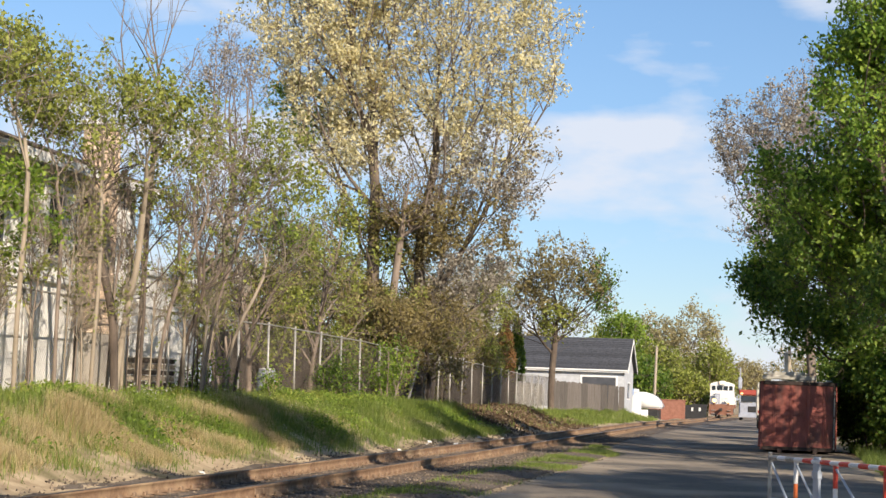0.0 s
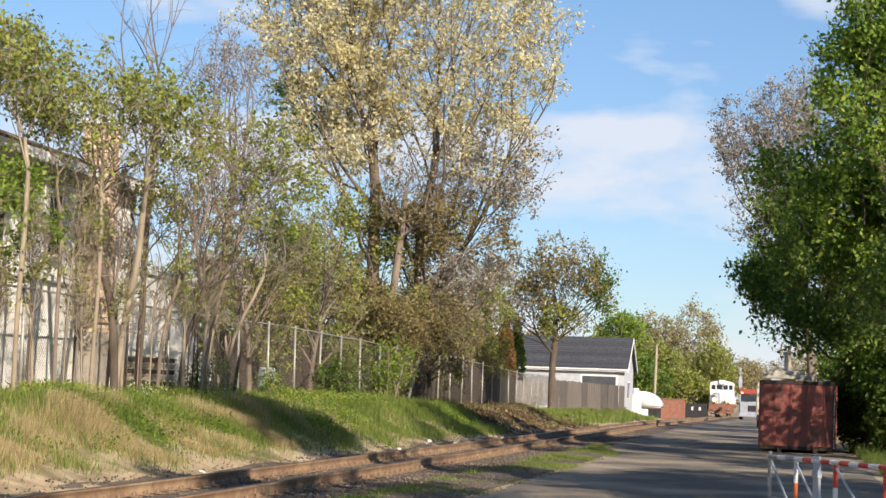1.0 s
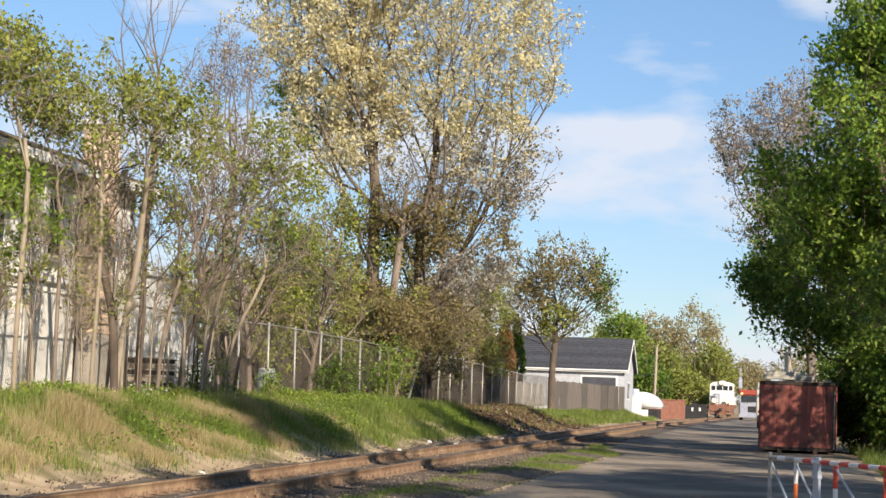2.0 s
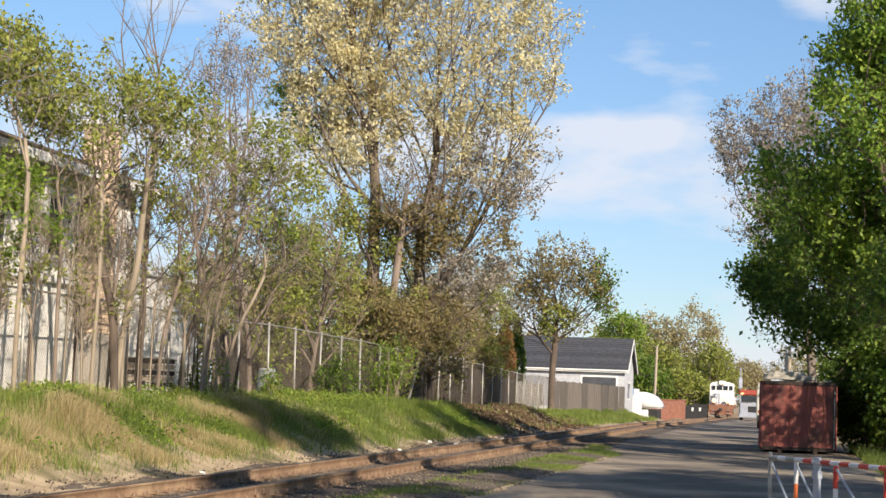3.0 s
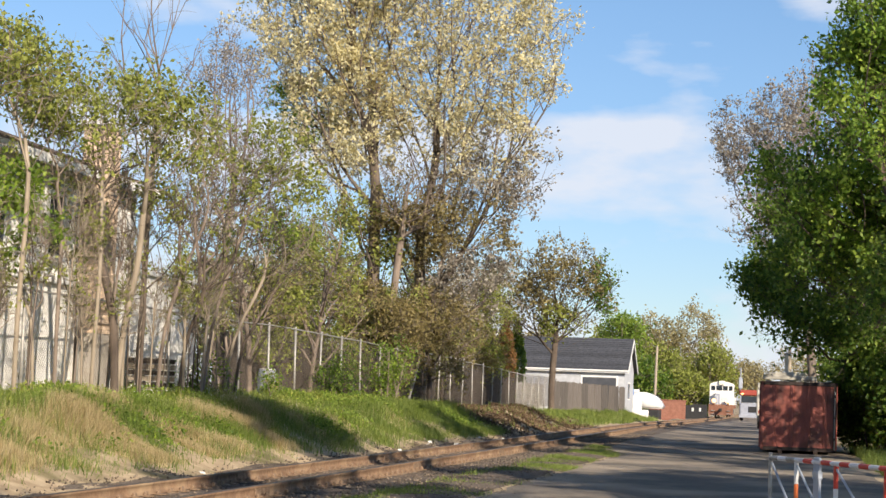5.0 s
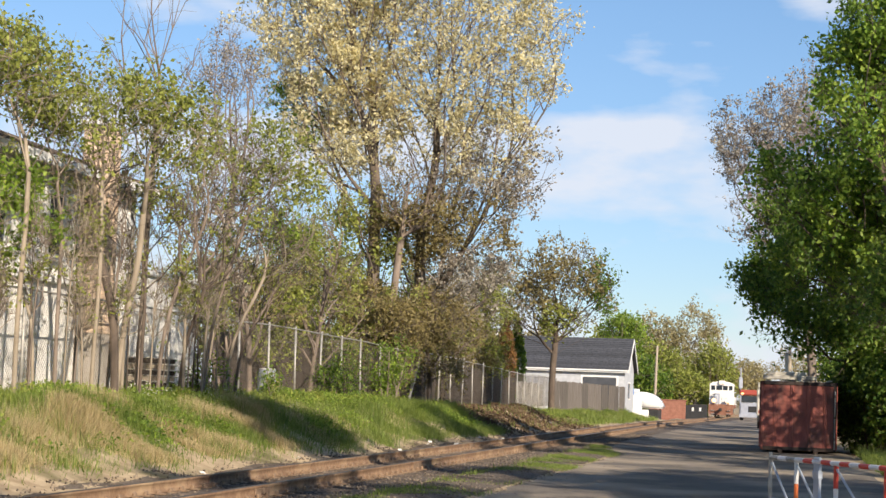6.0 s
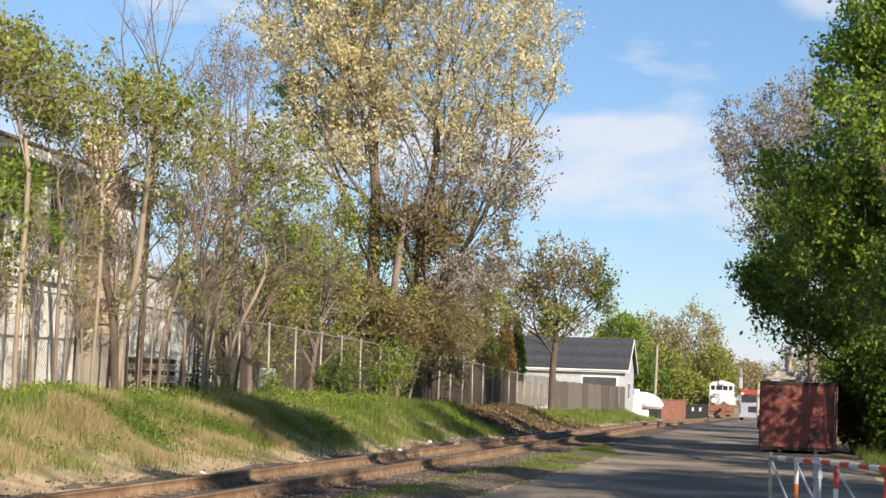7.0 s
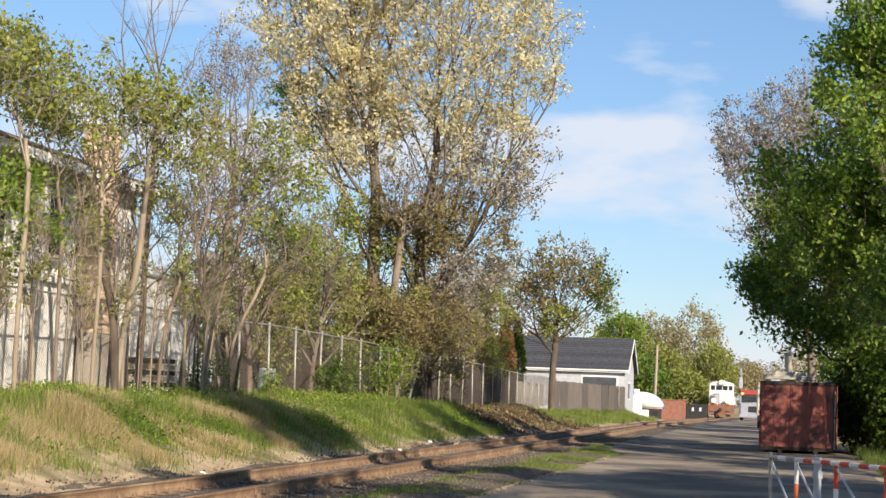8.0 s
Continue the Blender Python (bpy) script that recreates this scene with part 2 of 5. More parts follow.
BALLAST = surface("ballast", (0.07, 0.056, 0.045), (0.22, 0.175, 0.135), 20, 0.95, 0.9, 45, stain=(0.07, 0.05, 0.035), stain_scale=0.7, stain_at=(0.45, 0.65))


sheet("track_bed", list(np.arange(-10.35, -4.9, 0.3)), [-200, -60, 0, 10] + list(np.arange(15, 150, 0.9)) + list(np.arange(150, 262, 4)), 0.009, BALLAST,
      "dark earth and ballast bed under the track", "track bed")


def rail_mesh(x, lengths, outline):
    verts, k = [], len(outline)
    for y in lengths:
        z = fall(y) + RAIL_TOP
        verts += [(x + u, y, z + v) for u, v in outline]
    a = np.arange(len(verts)).reshape(len(lengths), k)
    b = np.roll(a, -1, axis=1)
    faces = np.stack([a[:-1], a[1:], b[1:], b[:-1]], -1).reshape(-1)
    return fast_mesh("rail", verts, faces, 4)


def track():
    track_thing = thing("railway_track", "rusty single railway track with weathered wooden ties", "track", kind="structure")
    ys_rail = [-60, 0, 20, 60, 95] + list(np.arange(105, 330, 10))
    web = [(-0.075, -0.178), (0.075, -0.178), (0.075, -0.165), (0.016, -0.145), (0.012, -0.05), (0.034, -0.035), (0.034, -0.006),
           (-0.034, -0.006), (-0.034, -0.035), (-0.012, -0.05), (-0.016, -0.145), (-0.075, -0.165)]
    head = [(-0.033, -0.0062), (0.033, -0.0062), (0.033, -0.001), (0.026, 0.002), (-0.026, 0.002), (-0.033, -0.001)]
    for x in (NEAR_RAIL, FAR_RAIL):
        rail = part("rail", rail_mesh(x, ys_rail, web), RUST, track_thing, "rusted steel rail")
        part("railhead", rail_mesh(x, ys_rail, head), SHINE, rail, "worn dull steel railhead")
    # ties, with plates under both rails, and bars at the joints
    tie = mesh_of(block((-1.28, -0.11, -0.16), (1.28, 0.11, 0.0), 0.02), "tie")
    plate = mesh_of(box(block((-0.19, -0.09, 0), (0.19, 0.09, 0.02)), (-0.11, -0.05, 0.018), (-0.07, 0.05, 0.075), 0.008), "tie_plate")
    box_bm = bmesh.new()
    box_bm.from_mesh(plate)
    box(box_bm, (0.07, -0.05, 0.018), (0.11, 0.05, 0.075), 0.008)
    box_bm.to_mesh(plate)
    box_bm.free()
    mid = (NEAR_RAIL + FAR_RAIL) / 2
    rng = random.Random(4)
    y, i = 16.0, 0
    while y < 150:
        ob = part("tie", tie, TIE, track_thing)
        ob.location = (mid + rng.uniform(-0.06, 0.06), y, fall(y) - 0.004 + rng.uniform(-0.012, 0.012))
        ob.rotation_euler = (0, 0, rng.uniform(-0.03, 0.03))
        if y < 95:
            for x in (NEAR_RAIL, FAR_RAIL):
                p = part("tie_plate", plate, PLATE, track_thing)
                p.location = (x, y + rng.uniform(-0.03, 0.03), fall(y) + 0.0)
        y += 0.53 + rng.uniform(-0.05, 0.05)
    joint = mesh_of(box(block((-0.035, -0.4, -0.14), (-0.012, 0.4, -0.045), 0.006), (0.012, -0.4, -0.14), (0.035, 0.4, -0.045), 0.006), "joint_bar")
    for x, first in ((NEAR_RAIL, 27.4), (FAR_RAIL, 31.6)):
        for k in range(8):
            ob = part("joint_bar", joint, PLATE, track_thing, "bolted joint bar")
            ob.location = (x, first + 11.9 * k, fall(first + 11.9 * k) + RAIL_TOP)


track()


# ---- trees ----
def tube_rows(line, radii, sides):
    """Rings of a tapering tube along a line of points."""
    p = np.asarray(line)
    way = np.gradient(p, axis=0)
    way /= np.linalg.norm(way, axis=1)[:, None] + 1e-9
    side = np.cross(way, (0.31, 0.77, 0.1))
    side /= np.linalg.norm(side, axis=1)[:, None] + 1e-9
    other = np.cross(way, side)
    a = np.arange(sides) * (2 * np.pi / sides)
    ring = side[:, None, :] * np.cos(a)[None, :, None] + other[:, None, :] * np.sin(a)[None, :, None]
    return p[:, None, :] + ring * np.asarray(radii)[:, None, None]


def wood_mesh(name, branches, more=None):
    """Branches as tubes, and more: (verts, quads) of twigs, in one mesh."""
    verts, faces, base = [], [], 0
    if more is not None:
        verts, faces, base = [more[0]], [more[1]], len(more[0])
    for line, radii in branches:
        sides = 8 if radii[0] > 0.12 else 5 if radii[0] > 0.03 else 3
        rows = tube_rows(line, radii, sides)
        k = len(line)
        a = base + np.arange(k * sides).reshape(k, sides)
        b = np.roll(a, -1, axis=1)
        faces.append(np.stack([a[:-1], b[:-1], b[1:], a[1:]], -1).reshape(-1))
        verts.append(rows.reshape(-1, 3))
        base += k * sides
    me = fast_mesh(name, np.concatenate(verts), np.concatenate(faces), 4)
    me.shade_smooth()
    return me


def leaf_mesh(name, spots, size, rng, droop=0.0):
    """Small folded leaves, one at each spot, turned at random."""
    n = len(spots)
    way = rng.normal(size=(n, 3))
    way[:, 2] -= droop
    way /= np.linalg.norm(way, axis=1)[:, None]
    side = np.cross(way, rng.normal(size=(n, 3)))
    side /= np.linalg.norm(side, axis=1)[:, None]
    up = np.cross(side, way)
    s = size * rng.uniform(0.6, 1.35, n)[:, None]
    base, tip = spots, spots + way * s
    mid = spots + way * s * 0.45
    left, right = mid + side * s * 0.30 + up * s * 0.12, mid - side * s * 0.30 + up * s * 0.12
    verts = np.stack([base, left, tip, right], 1).reshape(-1, 3)
    i = np.arange(n)[:, None] * 4
    faces = np.concatenate([i, i + 1, i + 2, i, i + 2, i + 3], 1).reshape(-1)
    return fast_mesh(name, verts, faces, 3)


def grow(rng, start, way, length, radius, level, plan, branches, tips):
    """One branch and all that springs from it."""
    steps = max(3, int(length / plan["step"]) + 1) if level < 3 else 3
    p, d = np.array(start, float), np.array(way, float)
    line, radii = [p.copy()], [radius]
    bend = plan["bend"] * (1 + 0.5 * level)
    for i in range(steps):
        d = d + rng.normal(size=3) * bend + np.array((0, 0, plan["lift"][min(level, 3)] / steps))
        d /= np.linalg.norm(d)
        p = p + d * length / steps
        line.append(p.copy())
        radii.append(radius * (1 - (0.62 if level == 0 else 0.78) * (i + 1) / steps))
    branches.append((line, radii))
    depth = plan["levels"]
    if level >= depth:
        tips.append((line, level))
        return
    count = plan["kids"][level]
    count = max(2, int(round(count * rng.uniform(0.8, 1.2))))
    low = plan["bare"] if level == 0 else 0.25
    for k in range(count):
        t = low + (1 - low) * (k + rng.uniform(0.2, 0.9)) / count
        f = t * steps
        i = min(int(f), steps - 1)
        at = line[i] + (line[i + 1] - line[i]) * (f - i)
        r = radii[i] + (radii[i + 1] - radii[i]) * (f - i)
        ahead = (line[i + 1] - line[i]) / (np.linalg.norm(line[i + 1] - line[i]) + 1e-9)
        out = rng.normal(size=3)
        out -= ahead * (out @ ahead)
        out /= np.linalg.norm(out)
        angle = radians(rng.uniform(*plan["angle"]))
        way2 = ahead * math.cos(angle) + out * math.sin(angle)
        shape = 1 - plan["point"] * t if level == 0 else 1 - 0.45 * t
        reach = length * plan["ratio"][level] * shape * rng.uniform(0.75, 1.2)
        grow(rng, at, way2, reach, max(0.006, min(r * 0.72, radius * plan["thin"])), level + 1, plan, branches, tips)
    tips.append((line[-2:], level))


PLAN = dict(step=0.7, bend=0.07, lift=(0.05, 0.25, 0.2, 0.1), levels=3, kids=(9, 6, 5), bare=0.3, angle=(30, 65), point=0.45,
            ratio=(0.5, 0.5, 0.5), thin=0.5)


def tree(name, x, y, z, height, seed, leaf, bark, label, per_tip=8, leaf_size=0.11, spread=0.18, radius=None, lean=(0, 0),
         stems=1, group="trees", category="tree", second=None, second_share=0.0, cover=1.0, near_tip=0.15, **changes):
    plan = {**PLAN, **changes}
    rng = np.random.default_rng(seed)
    branches, tips = [], []
    radius = radius or height * 0.016
    for s in range(stems):
        off = rng.normal(size=2) * 0.25 * (stems > 1)
        tilt = np.array((lean[0] + rng.normal() * 0.12 * (stems > 1), lean[1] + rng.normal() * 0.12 * (stems > 1), 1.0))
        tall = height * (1 if s == 0 else rng.uniform(0.6, 0.95))
        grow(rng, (off[0], off[1], -0.25), tilt / np.linalg.norm(tilt), tall, radius, 0, plan, branches, tips)
    top = thing(name, label, category, pose(x, y, z), group)
    part("trunk", wood_mesh("trunk", branches), bark, top)
    spots = []
    for line, level in tips:
        line = np.asarray(line)
        k = per_tip if level == plan["levels"] else max(2, per_tip // 2)
        k = rng.poisson(k)
        if k == 0 or (cover < 1 and noise_field(line[-1:] * 2.2, seed)[0] + rng.normal() * 0.16 > cover):
            continue
        t = rng.uniform(near_tip, 1.0, k) * (len(line) - 1)
        i = np.minimum(t.astype(int), len(line) - 2)
        spots.append(line[i] + (line[i + 1] - line[i]) * (t - i)[:, None] + rng.normal(size=(k, 3)) * spread)
    if spots:
        spots = np.concatenate(spots)
        if second is not None:
            pick = noise_field(spots, seed) + rng.normal(size=len(spots)) * 0.25 < second_share
            part("crown", leaf_mesh("crown", spots[~pick], leaf_size, rng), leaf, top)
            part("crown", leaf_mesh("crown", spots[pick], leaf_size, rng), second, top)
        else:
            part("crown", leaf_mesh("crown", spots, leaf_size, rng), leaf, top)
    return top


def lobe_spots(rng, lobes, count):
    """Spots spread through a crown made of ellipsoids (x, y, z, rx, ry, rz, share), denser towards the skin; also the lobe of each."""
    total = sum(l[6] for l in lobes)
    spots, home = [], []
    for i, (x, y, z, rx, ry, rz, share) in enumerate(lobes):
        k = max(4, int(count * share / total))
        d = rng.normal(size=(k, 3))
        d /= np.linalg.norm(d, axis=1)[:, None]
        wave = 1 + 0.13 * np.sin(4 * d[:, 0] + 3 * d[:, 2] + x) + 0.10 * np.sin(7 * d[:, 1] + 6 * d[:, 2] + z)
        d *= (rng.uniform(0, 1, k) ** 0.42 * wave)[:, None]
        spots.append(d * (rx, ry, rz) + (x, y, z))
        home.append(np.full(k, i))
    return np.concatenate(spots), np.concatenate(home)


def reach_out(trunk, spots, along, droop):
    """Joins every spot to the tree by the cheapest way: near a branch, and not far along it from the root."""
    n = len(trunk)
    nodes = np.concatenate([trunk, spots])
    parent = np.concatenate([np.arange(-1, n - 1), np.zeros(len(spots), int)])
    path = np.zeros(len(nodes))
    path[1:n] = np.cumsum(np.linalg.norm(np.diff(trunk, axis=0), axis=1))
    best, open_ends, order = np.full(len(spots), 1e9), np.ones(len(spots), bool), list(range(n))

    def offer(j):
        way = spots - nodes[j]
        d = np.linalg.norm(way, axis=1) + 1e-6
        cost = d * (1 + droop * np.maximum(0, 0.35 - way[:, 2] / d)) + along * path[j]
        better = open_ends & (cost < best)
        best[better] = cost[better]
        parent[n:][better] = j
    for j in range(n):
        offer(j)
    for _ in range(len(spots)):
        i = int(np.argmin(np.where(open_ends, best, np.inf)))
        open_ends[i] = False
        j = n + i
        path[j] = path[parent[j]] + np.linalg.norm(nodes[j] - nodes[parent[j]])
        order.append(j)
        offer(j)
    return nodes, parent, order


def twig_arrays(roots, ends, r):
    """Thin three-sided twigs with a kink half way."""
    n = len(roots)
    way = ends - roots
    side = np.cross(way, (0.3, 0.7, 0.2))
    side /= np.linalg.norm(side, axis=1)[:, None] + 1e-9
    other = np.cross(way, side)
    other /= np.linalg.norm(other, axis=1)[:, None] + 1e-9
    mid = (roots + ends) / 2 + (side - other) * (0.07 * np.linalg.norm(way, axis=1))[:, None]
    rows = []
    for centre, f in ((roots, 1.0), (mid, 0.7), (ends, 0.35)):
        for a in (0, 2.1, 4.2):
            rows.append(centre + (side * math.cos(a) + other * math.sin(a)) * r * f)
    verts = np.stack(rows, 1).reshape(-1, 3)
    quads = np.array([[k + i, k + (i + 1) % 3, k + 3 + (i + 1) % 3, k + 3 + i] for k in (0, 3) for i in range(3)]).reshape(-1)
    return verts, (np.arange(n)[:, None] * 9 + quads[None]).reshape(-1)


def crown_tree(name, place, trunk, lobes, count, seed, leaves, bark, label, radius, twigs=3, twig=0.6, per_twig=8, leaf_size=0.13, spread=0.1,
               cover=0.8, along=0.35, droop=0.6, group="trees", category="tree", twig_r=0.008, clump=2.2):
    """A tree whose branches reach into the lobes of its crown. trunk: points of the stem; lobes: world ellipsoids; leaves: one material to each lobe
    (None: bare). Everything else is in the tree's own space, its base at place."""
    rng = np.random.default_rng(seed)
    base = np.array(place, float)
    points = np.array(trunk, float) - base
    points[0, 2] -= 0.25
    stem = [points[0]]
    for a, b in zip(points, points[1:]):
        k = max(2, int(np.linalg.norm(b - a) / 0.6))
        for i in range(1, k + 1):
            stem.append(a + (b - a) * i / k + rng.normal(size=3) * (0.03 if i < k else 0.0))
    lobes = [(l[0] - base[0], l[1] - base[1], l[2] - base[2], *l[3:]) for l in lobes]
    spots, home = lobe_spots(rng, lobes, count)
    nodes, parent, order = reach_out(np.array(stem), spots, along, droop)
    load = np.ones(len(nodes))
    main = np.full(len(nodes), -1)
    for j in reversed(order[1:]):
        load[parent[j]] += load[j]
    for j in order[1:]:
        p = parent[j]
        if main[p] < 0 or load[j] > load[main[p]]:
            main[p] = j
    for _ in range(2):
        inner = [j for j in order[1:] if main[j] >= 0]
        nodes[inner] = 0.5 * nodes[inner] + 0.25 * (nodes[parent[inner]] + nodes[main[inner]])
    thick = np.maximum(radius * (load / load[0]) ** 0.54, 0.009)
    branches = []
    for j in order:
        if j and main[parent[j]] == j:
            continue
        line, radii, k = ([nodes[parent[j]]], [min(thick[j] * 1.1, thick[parent[j]])], j) if j else ([], [], 0)
        while k >= 0:
            line.append(nodes[k]), radii.append(thick[k])
            k = main[k]
        if len(line) > 1:
            branches.append((line, radii))
    top = thing(name, label, category, pose(*place), group)
    n0 = len(stem)
    ends = np.array([j for j in order if j >= n0 and load[j] <= 4])
    pick = np.repeat(ends, twigs)
    way = nodes[pick] - nodes[parent[pick]]
    way /= np.linalg.norm(way, axis=1)[:, None] + 1e-9
    way = way * 0.55 + rng.normal(size=way.shape) * 0.6 + (0, 0, 0.35)
    way /= np.linalg.norm(way, axis=1)[:, None]
    tips = nodes[pick] + way * (twig * rng.uniform(0.4, 1.3, len(pick)))[:, None]
    part("trunk", wood_mesh("trunk", branches, twig_arrays(nodes[pick], tips, twig_r)), bark, top)
    where = home[pick - n0]
    green = noise_field(tips * clump, seed) + rng.normal(size=len(tips)) * 0.15 < cover
    for material in dict.fromkeys(m for m in leaves if m is not None):
        mine = np.flatnonzero(green & np.isin(where, [i for i, m in enumerate(leaves) if m is material]))
        if len(mine) == 0:
            continue
        own = np.repeat(mine, rng.poisson(per_twig, len(mine)))
        t = rng.uniform(0.35, 1.05, len(own))[:, None]
        at = nodes[pick[own]] * (1 - t) + tips[own] * t + rng.normal(size=(len(own), 3)) * spread
        part("crown", leaf_mesh("crown", at, leaf_size, rng), material, top)
    return top


def noise_field(spots, seed):
    """A slow wave through space, 0 to 1, to gather leaves of one colour in clumps."""
    a = spots * 0.9 + seed
    return 0.5 + 0.25 * (np.sin(a[:, 0] + 1.3 * np.sin(a[:, 2])) + np.sin(a[:, 1] * 1.1 + 0.8 * a[:, 2]))


def bank(x, y):
    return land(x, y)


THICKET = "slender bank tree with grey twigs and tufts of olive leaves"
# base y and lean of the stem, height of the fork, crown centre (x, z), radii (across, up), leaves, bark, stem radius, leafiness
for k, (y, lean, fork, cx, cz, rx, rz, leaf, bark_kind, r, cover) in enumerate([
        (31.2, 0.1, 4.6, -14.2, 7.0, 1.1, 1.0, LEAF_OLIVE, BARK, 0.06, 0.72), (33.6, 0.0, 4.3, -14.3, 7.0, 1.2, 1.05, LEAF_OLIVE, BARK_PALE, 0.07, 0.72),
        (35.4, -0.1, 4.2, -14.2, 6.3, 1.2, 1.2, LEAF_OLIVE, BARK, 0.06, 0.62), (36.8, 0.1, 4.5, -13.9, 7.1, 1.3, 1.15, LEAF_OLIVE, BARK_PALE, 0.065, 0.66),
        (38.1, -0.3, 3.6, -14.5, 5.9, 1.0, 1.0, LEAF_OLIVE, BARK_DARK, 0.13, 0.3), (38.5, 0.5, 4.6, -13.2, 6.9, 1.4, 1.2, LEAF_OLIVE, BARK_PALE, 0.10, 0.62),
        (41.8, 0.35, 4.0, -13.4, 6.5, 1.5, 1.3, LEAF_OLIVE, BARK, 0.07, 0.5), (43.0, 0.5, 3.4, -13.1, 5.6, 1.5, 1.3, LEAF_OLIVE, BARK_DARK, 0.07, 0.22),
        (44.1, 0.5, 4.4, -12.9, 6.9, 1.5, 1.1, LEAF_OLIVE, BARK, 0.06, 0.58), (45.9, 0.7, 3.8, -12.6, 6.2, 1.3, 1.35, LEAF_OLIVE, BARK_PALE, 0.06, 0.52),
        (34.2, -0.3, 3.0, -14.6, 4.6, 0.8, 0.9, LEAF_GREEN, BARK_PALE, 0.045, 0.75), (47.6, 0.9, 3.6, -12.9, 5.4, 1.0, 1.0, LEAF_GREEN, BARK, 0.05, 0.4),
        (40.2, 0.1, 3.4, -13.9, 5.2, 1.2, 0.9, LEAF_OLIVE, BARK_DARK, 0.055, 0.2), (46.8, 0.5, 3.0, -13.2, 4.7, 1.2, 1.0, LEAF_OLIVE, BARK_DARK, 0.06, 0.18)]):
    x = -14.0 + 0.18 * math.sin(5 * k)
    z = bank(x, y)
    crown_tree("bank_tree", (x, y, z), [(x, y, z), (x + 0.25 * lean, y, z + 1.6), (x + lean, y + 0.1, z + fork - 1.2)],
               [(cx, y + 0.2, cz + 0.15, rx, 1.3, rz * 0.85, 1.0), (cx - 0.2, y + 0.4, cz - rz * 0.9, rx * 0.7, 0.9, rz * 0.6, 0.16 if y < 41 else 0.4)], 115 if y < 39 else 140, 300 + k, (leaf, leaf if cover > 0.7 and y > 34 else None),
               bark_kind, THICKET, r * 0.72, twigs=3, twig=0.55, per_twig=13, leaf_size=0.105, spread=0.075, cover=cover * 0.86, group="young trees on the bank", twig_r=0.006)
rng_trees = random.Random(11)
for k in range(26):
    y = 30.5 + 0.66 * k + rng_trees.uniform(-0.25, 0.25)
    x = -14.0 + rng_trees.uniform(-0.6, 0.35)
    z, h, lean = bank(x, y), rng_trees.uniform(2.3, 4.2), rng_trees.uniform(-0.25, 0.35)
    crown_tree("sapling", (x, y, z), [(x, y, z), (x + lean * 0.3, y + rng_trees.uniform(-0.1, 0.1), z + h * 0.5), (x + lean, y, z + h)],
               [(x + lean, y, z + h * 0.8, 0.32, 0.4, h * 0.3, 1.0)], 52, 340 + k, (LEAF_OLIVE,), (BARK_PALE, BARK, BARK_PALE, BARK_DARK)[k % 4],
               "thin bare sapling stem with a few twigs beside the fence", rng_trees.uniform(0.018, 0.042), twigs=6, twig=0.26, per_twig=3, leaf_size=0.08, spread=0.05,
               cover=0.16, group="saplings beside the fence", twig_r=0.0045)
z = bank(-15.4, 41.5)
crown_tree("bare_tree", (-14.6, 41.5, z), [(-14.6, 41.5, z), (-14.5, 41.5, 5.0), (-14.35, 41.5, 8.4)], [(-14.5, 41.5, 9.6, 1.3, 0.9, 1.7, 1.0)], 46, 132, (None,), BARK,
           "tall bare grey tree with upright twigs", 0.07, twigs=2, twig=0.7, along=0.75, droop=2.5, twig_r=0.007)

# tall trees behind the fence
BIG = "tall spring tree with pale yellow buds and dark trunk"
z = bank(-15.7, 80)
crown_tree("tall_tree", (-15.7, 80, z), [(-15.7, 80, z), (-15.6, 80, 5.0), (-15.7, 79.8, 8.4), (-15.0, 79.5, 11.5)],
           [(-14.0, 79, 13.6, 3.7, 4.0, 4.6, 1.0), (-12.6, 79, 10.3, 2.4, 3.0, 2.4, 0.36), (-15.2, 79, 18.2, 4.4, 4.4, 4.0, 1.0), (-14.0, 78.5, 8.4, 3.1, 2.6, 1.5, 0.3), (-11.4, 79, 15.4, 2.0, 2.6, 4.0, 0.4), (-17.4, 79, 14.6, 2.2, 2.6, 3.4, 0.4), (-15.9, 78.5, 8.2, 2.0, 2.2, 1.9, 0.3), (-13.2, 79, 6.4, 2.2, 2.2, 1.5, 0.25)],
           1480, 27, (LEAF_CREAM, LEAF_GREY, LEAF_CREAM, LEAF_TAN, LEAF_CREAM, LEAF_CREAM, LEAF_TAN, LEAF_GREY), BARK_MID, BIG, 0.31, twigs=3, twig=0.8, per_twig=18, leaf_size=0.16, spread=0.15, cover=0.7, along=0.5, droop=1.0, twig_r=0.011)
z = bank(-17.2, 78)
crown_tree("tall_tree", (-17.2, 78, z), [(-17.2, 78, z), (-17.25, 78, 6.0), (-17.3, 78, 10.5), (-17.8, 78.3, 13.0)],
           [(-20.0, 78, 16.6, 3.2, 4.0, 3.8, 1.0), (-18.3, 78, 12.6, 2.2, 3.0, 3.0, 0.5), (-18.6, 78, 19.5, 3.6, 4.0, 3.0, 0.8), (-21.0, 80, 13.4, 1.4, 1.6, 1.6, 0.16), (-17.6, 77.5, 8.0, 1.7, 1.8, 1.7, 0.2)],
           1080, 8, (LEAF_CREAM, LEAF_CREAM, LEAF_CREAM, LEAF_GREEN, LEAF_OLIVE), BARK_MID, BIG, 0.28, twigs=3, twig=0.8, per_twig=19, leaf_size=0.16, spread=0.15, cover=0.74, along=0.5, droop=1.0, twig_r=0.011)
z = bank(-16.3, 77)
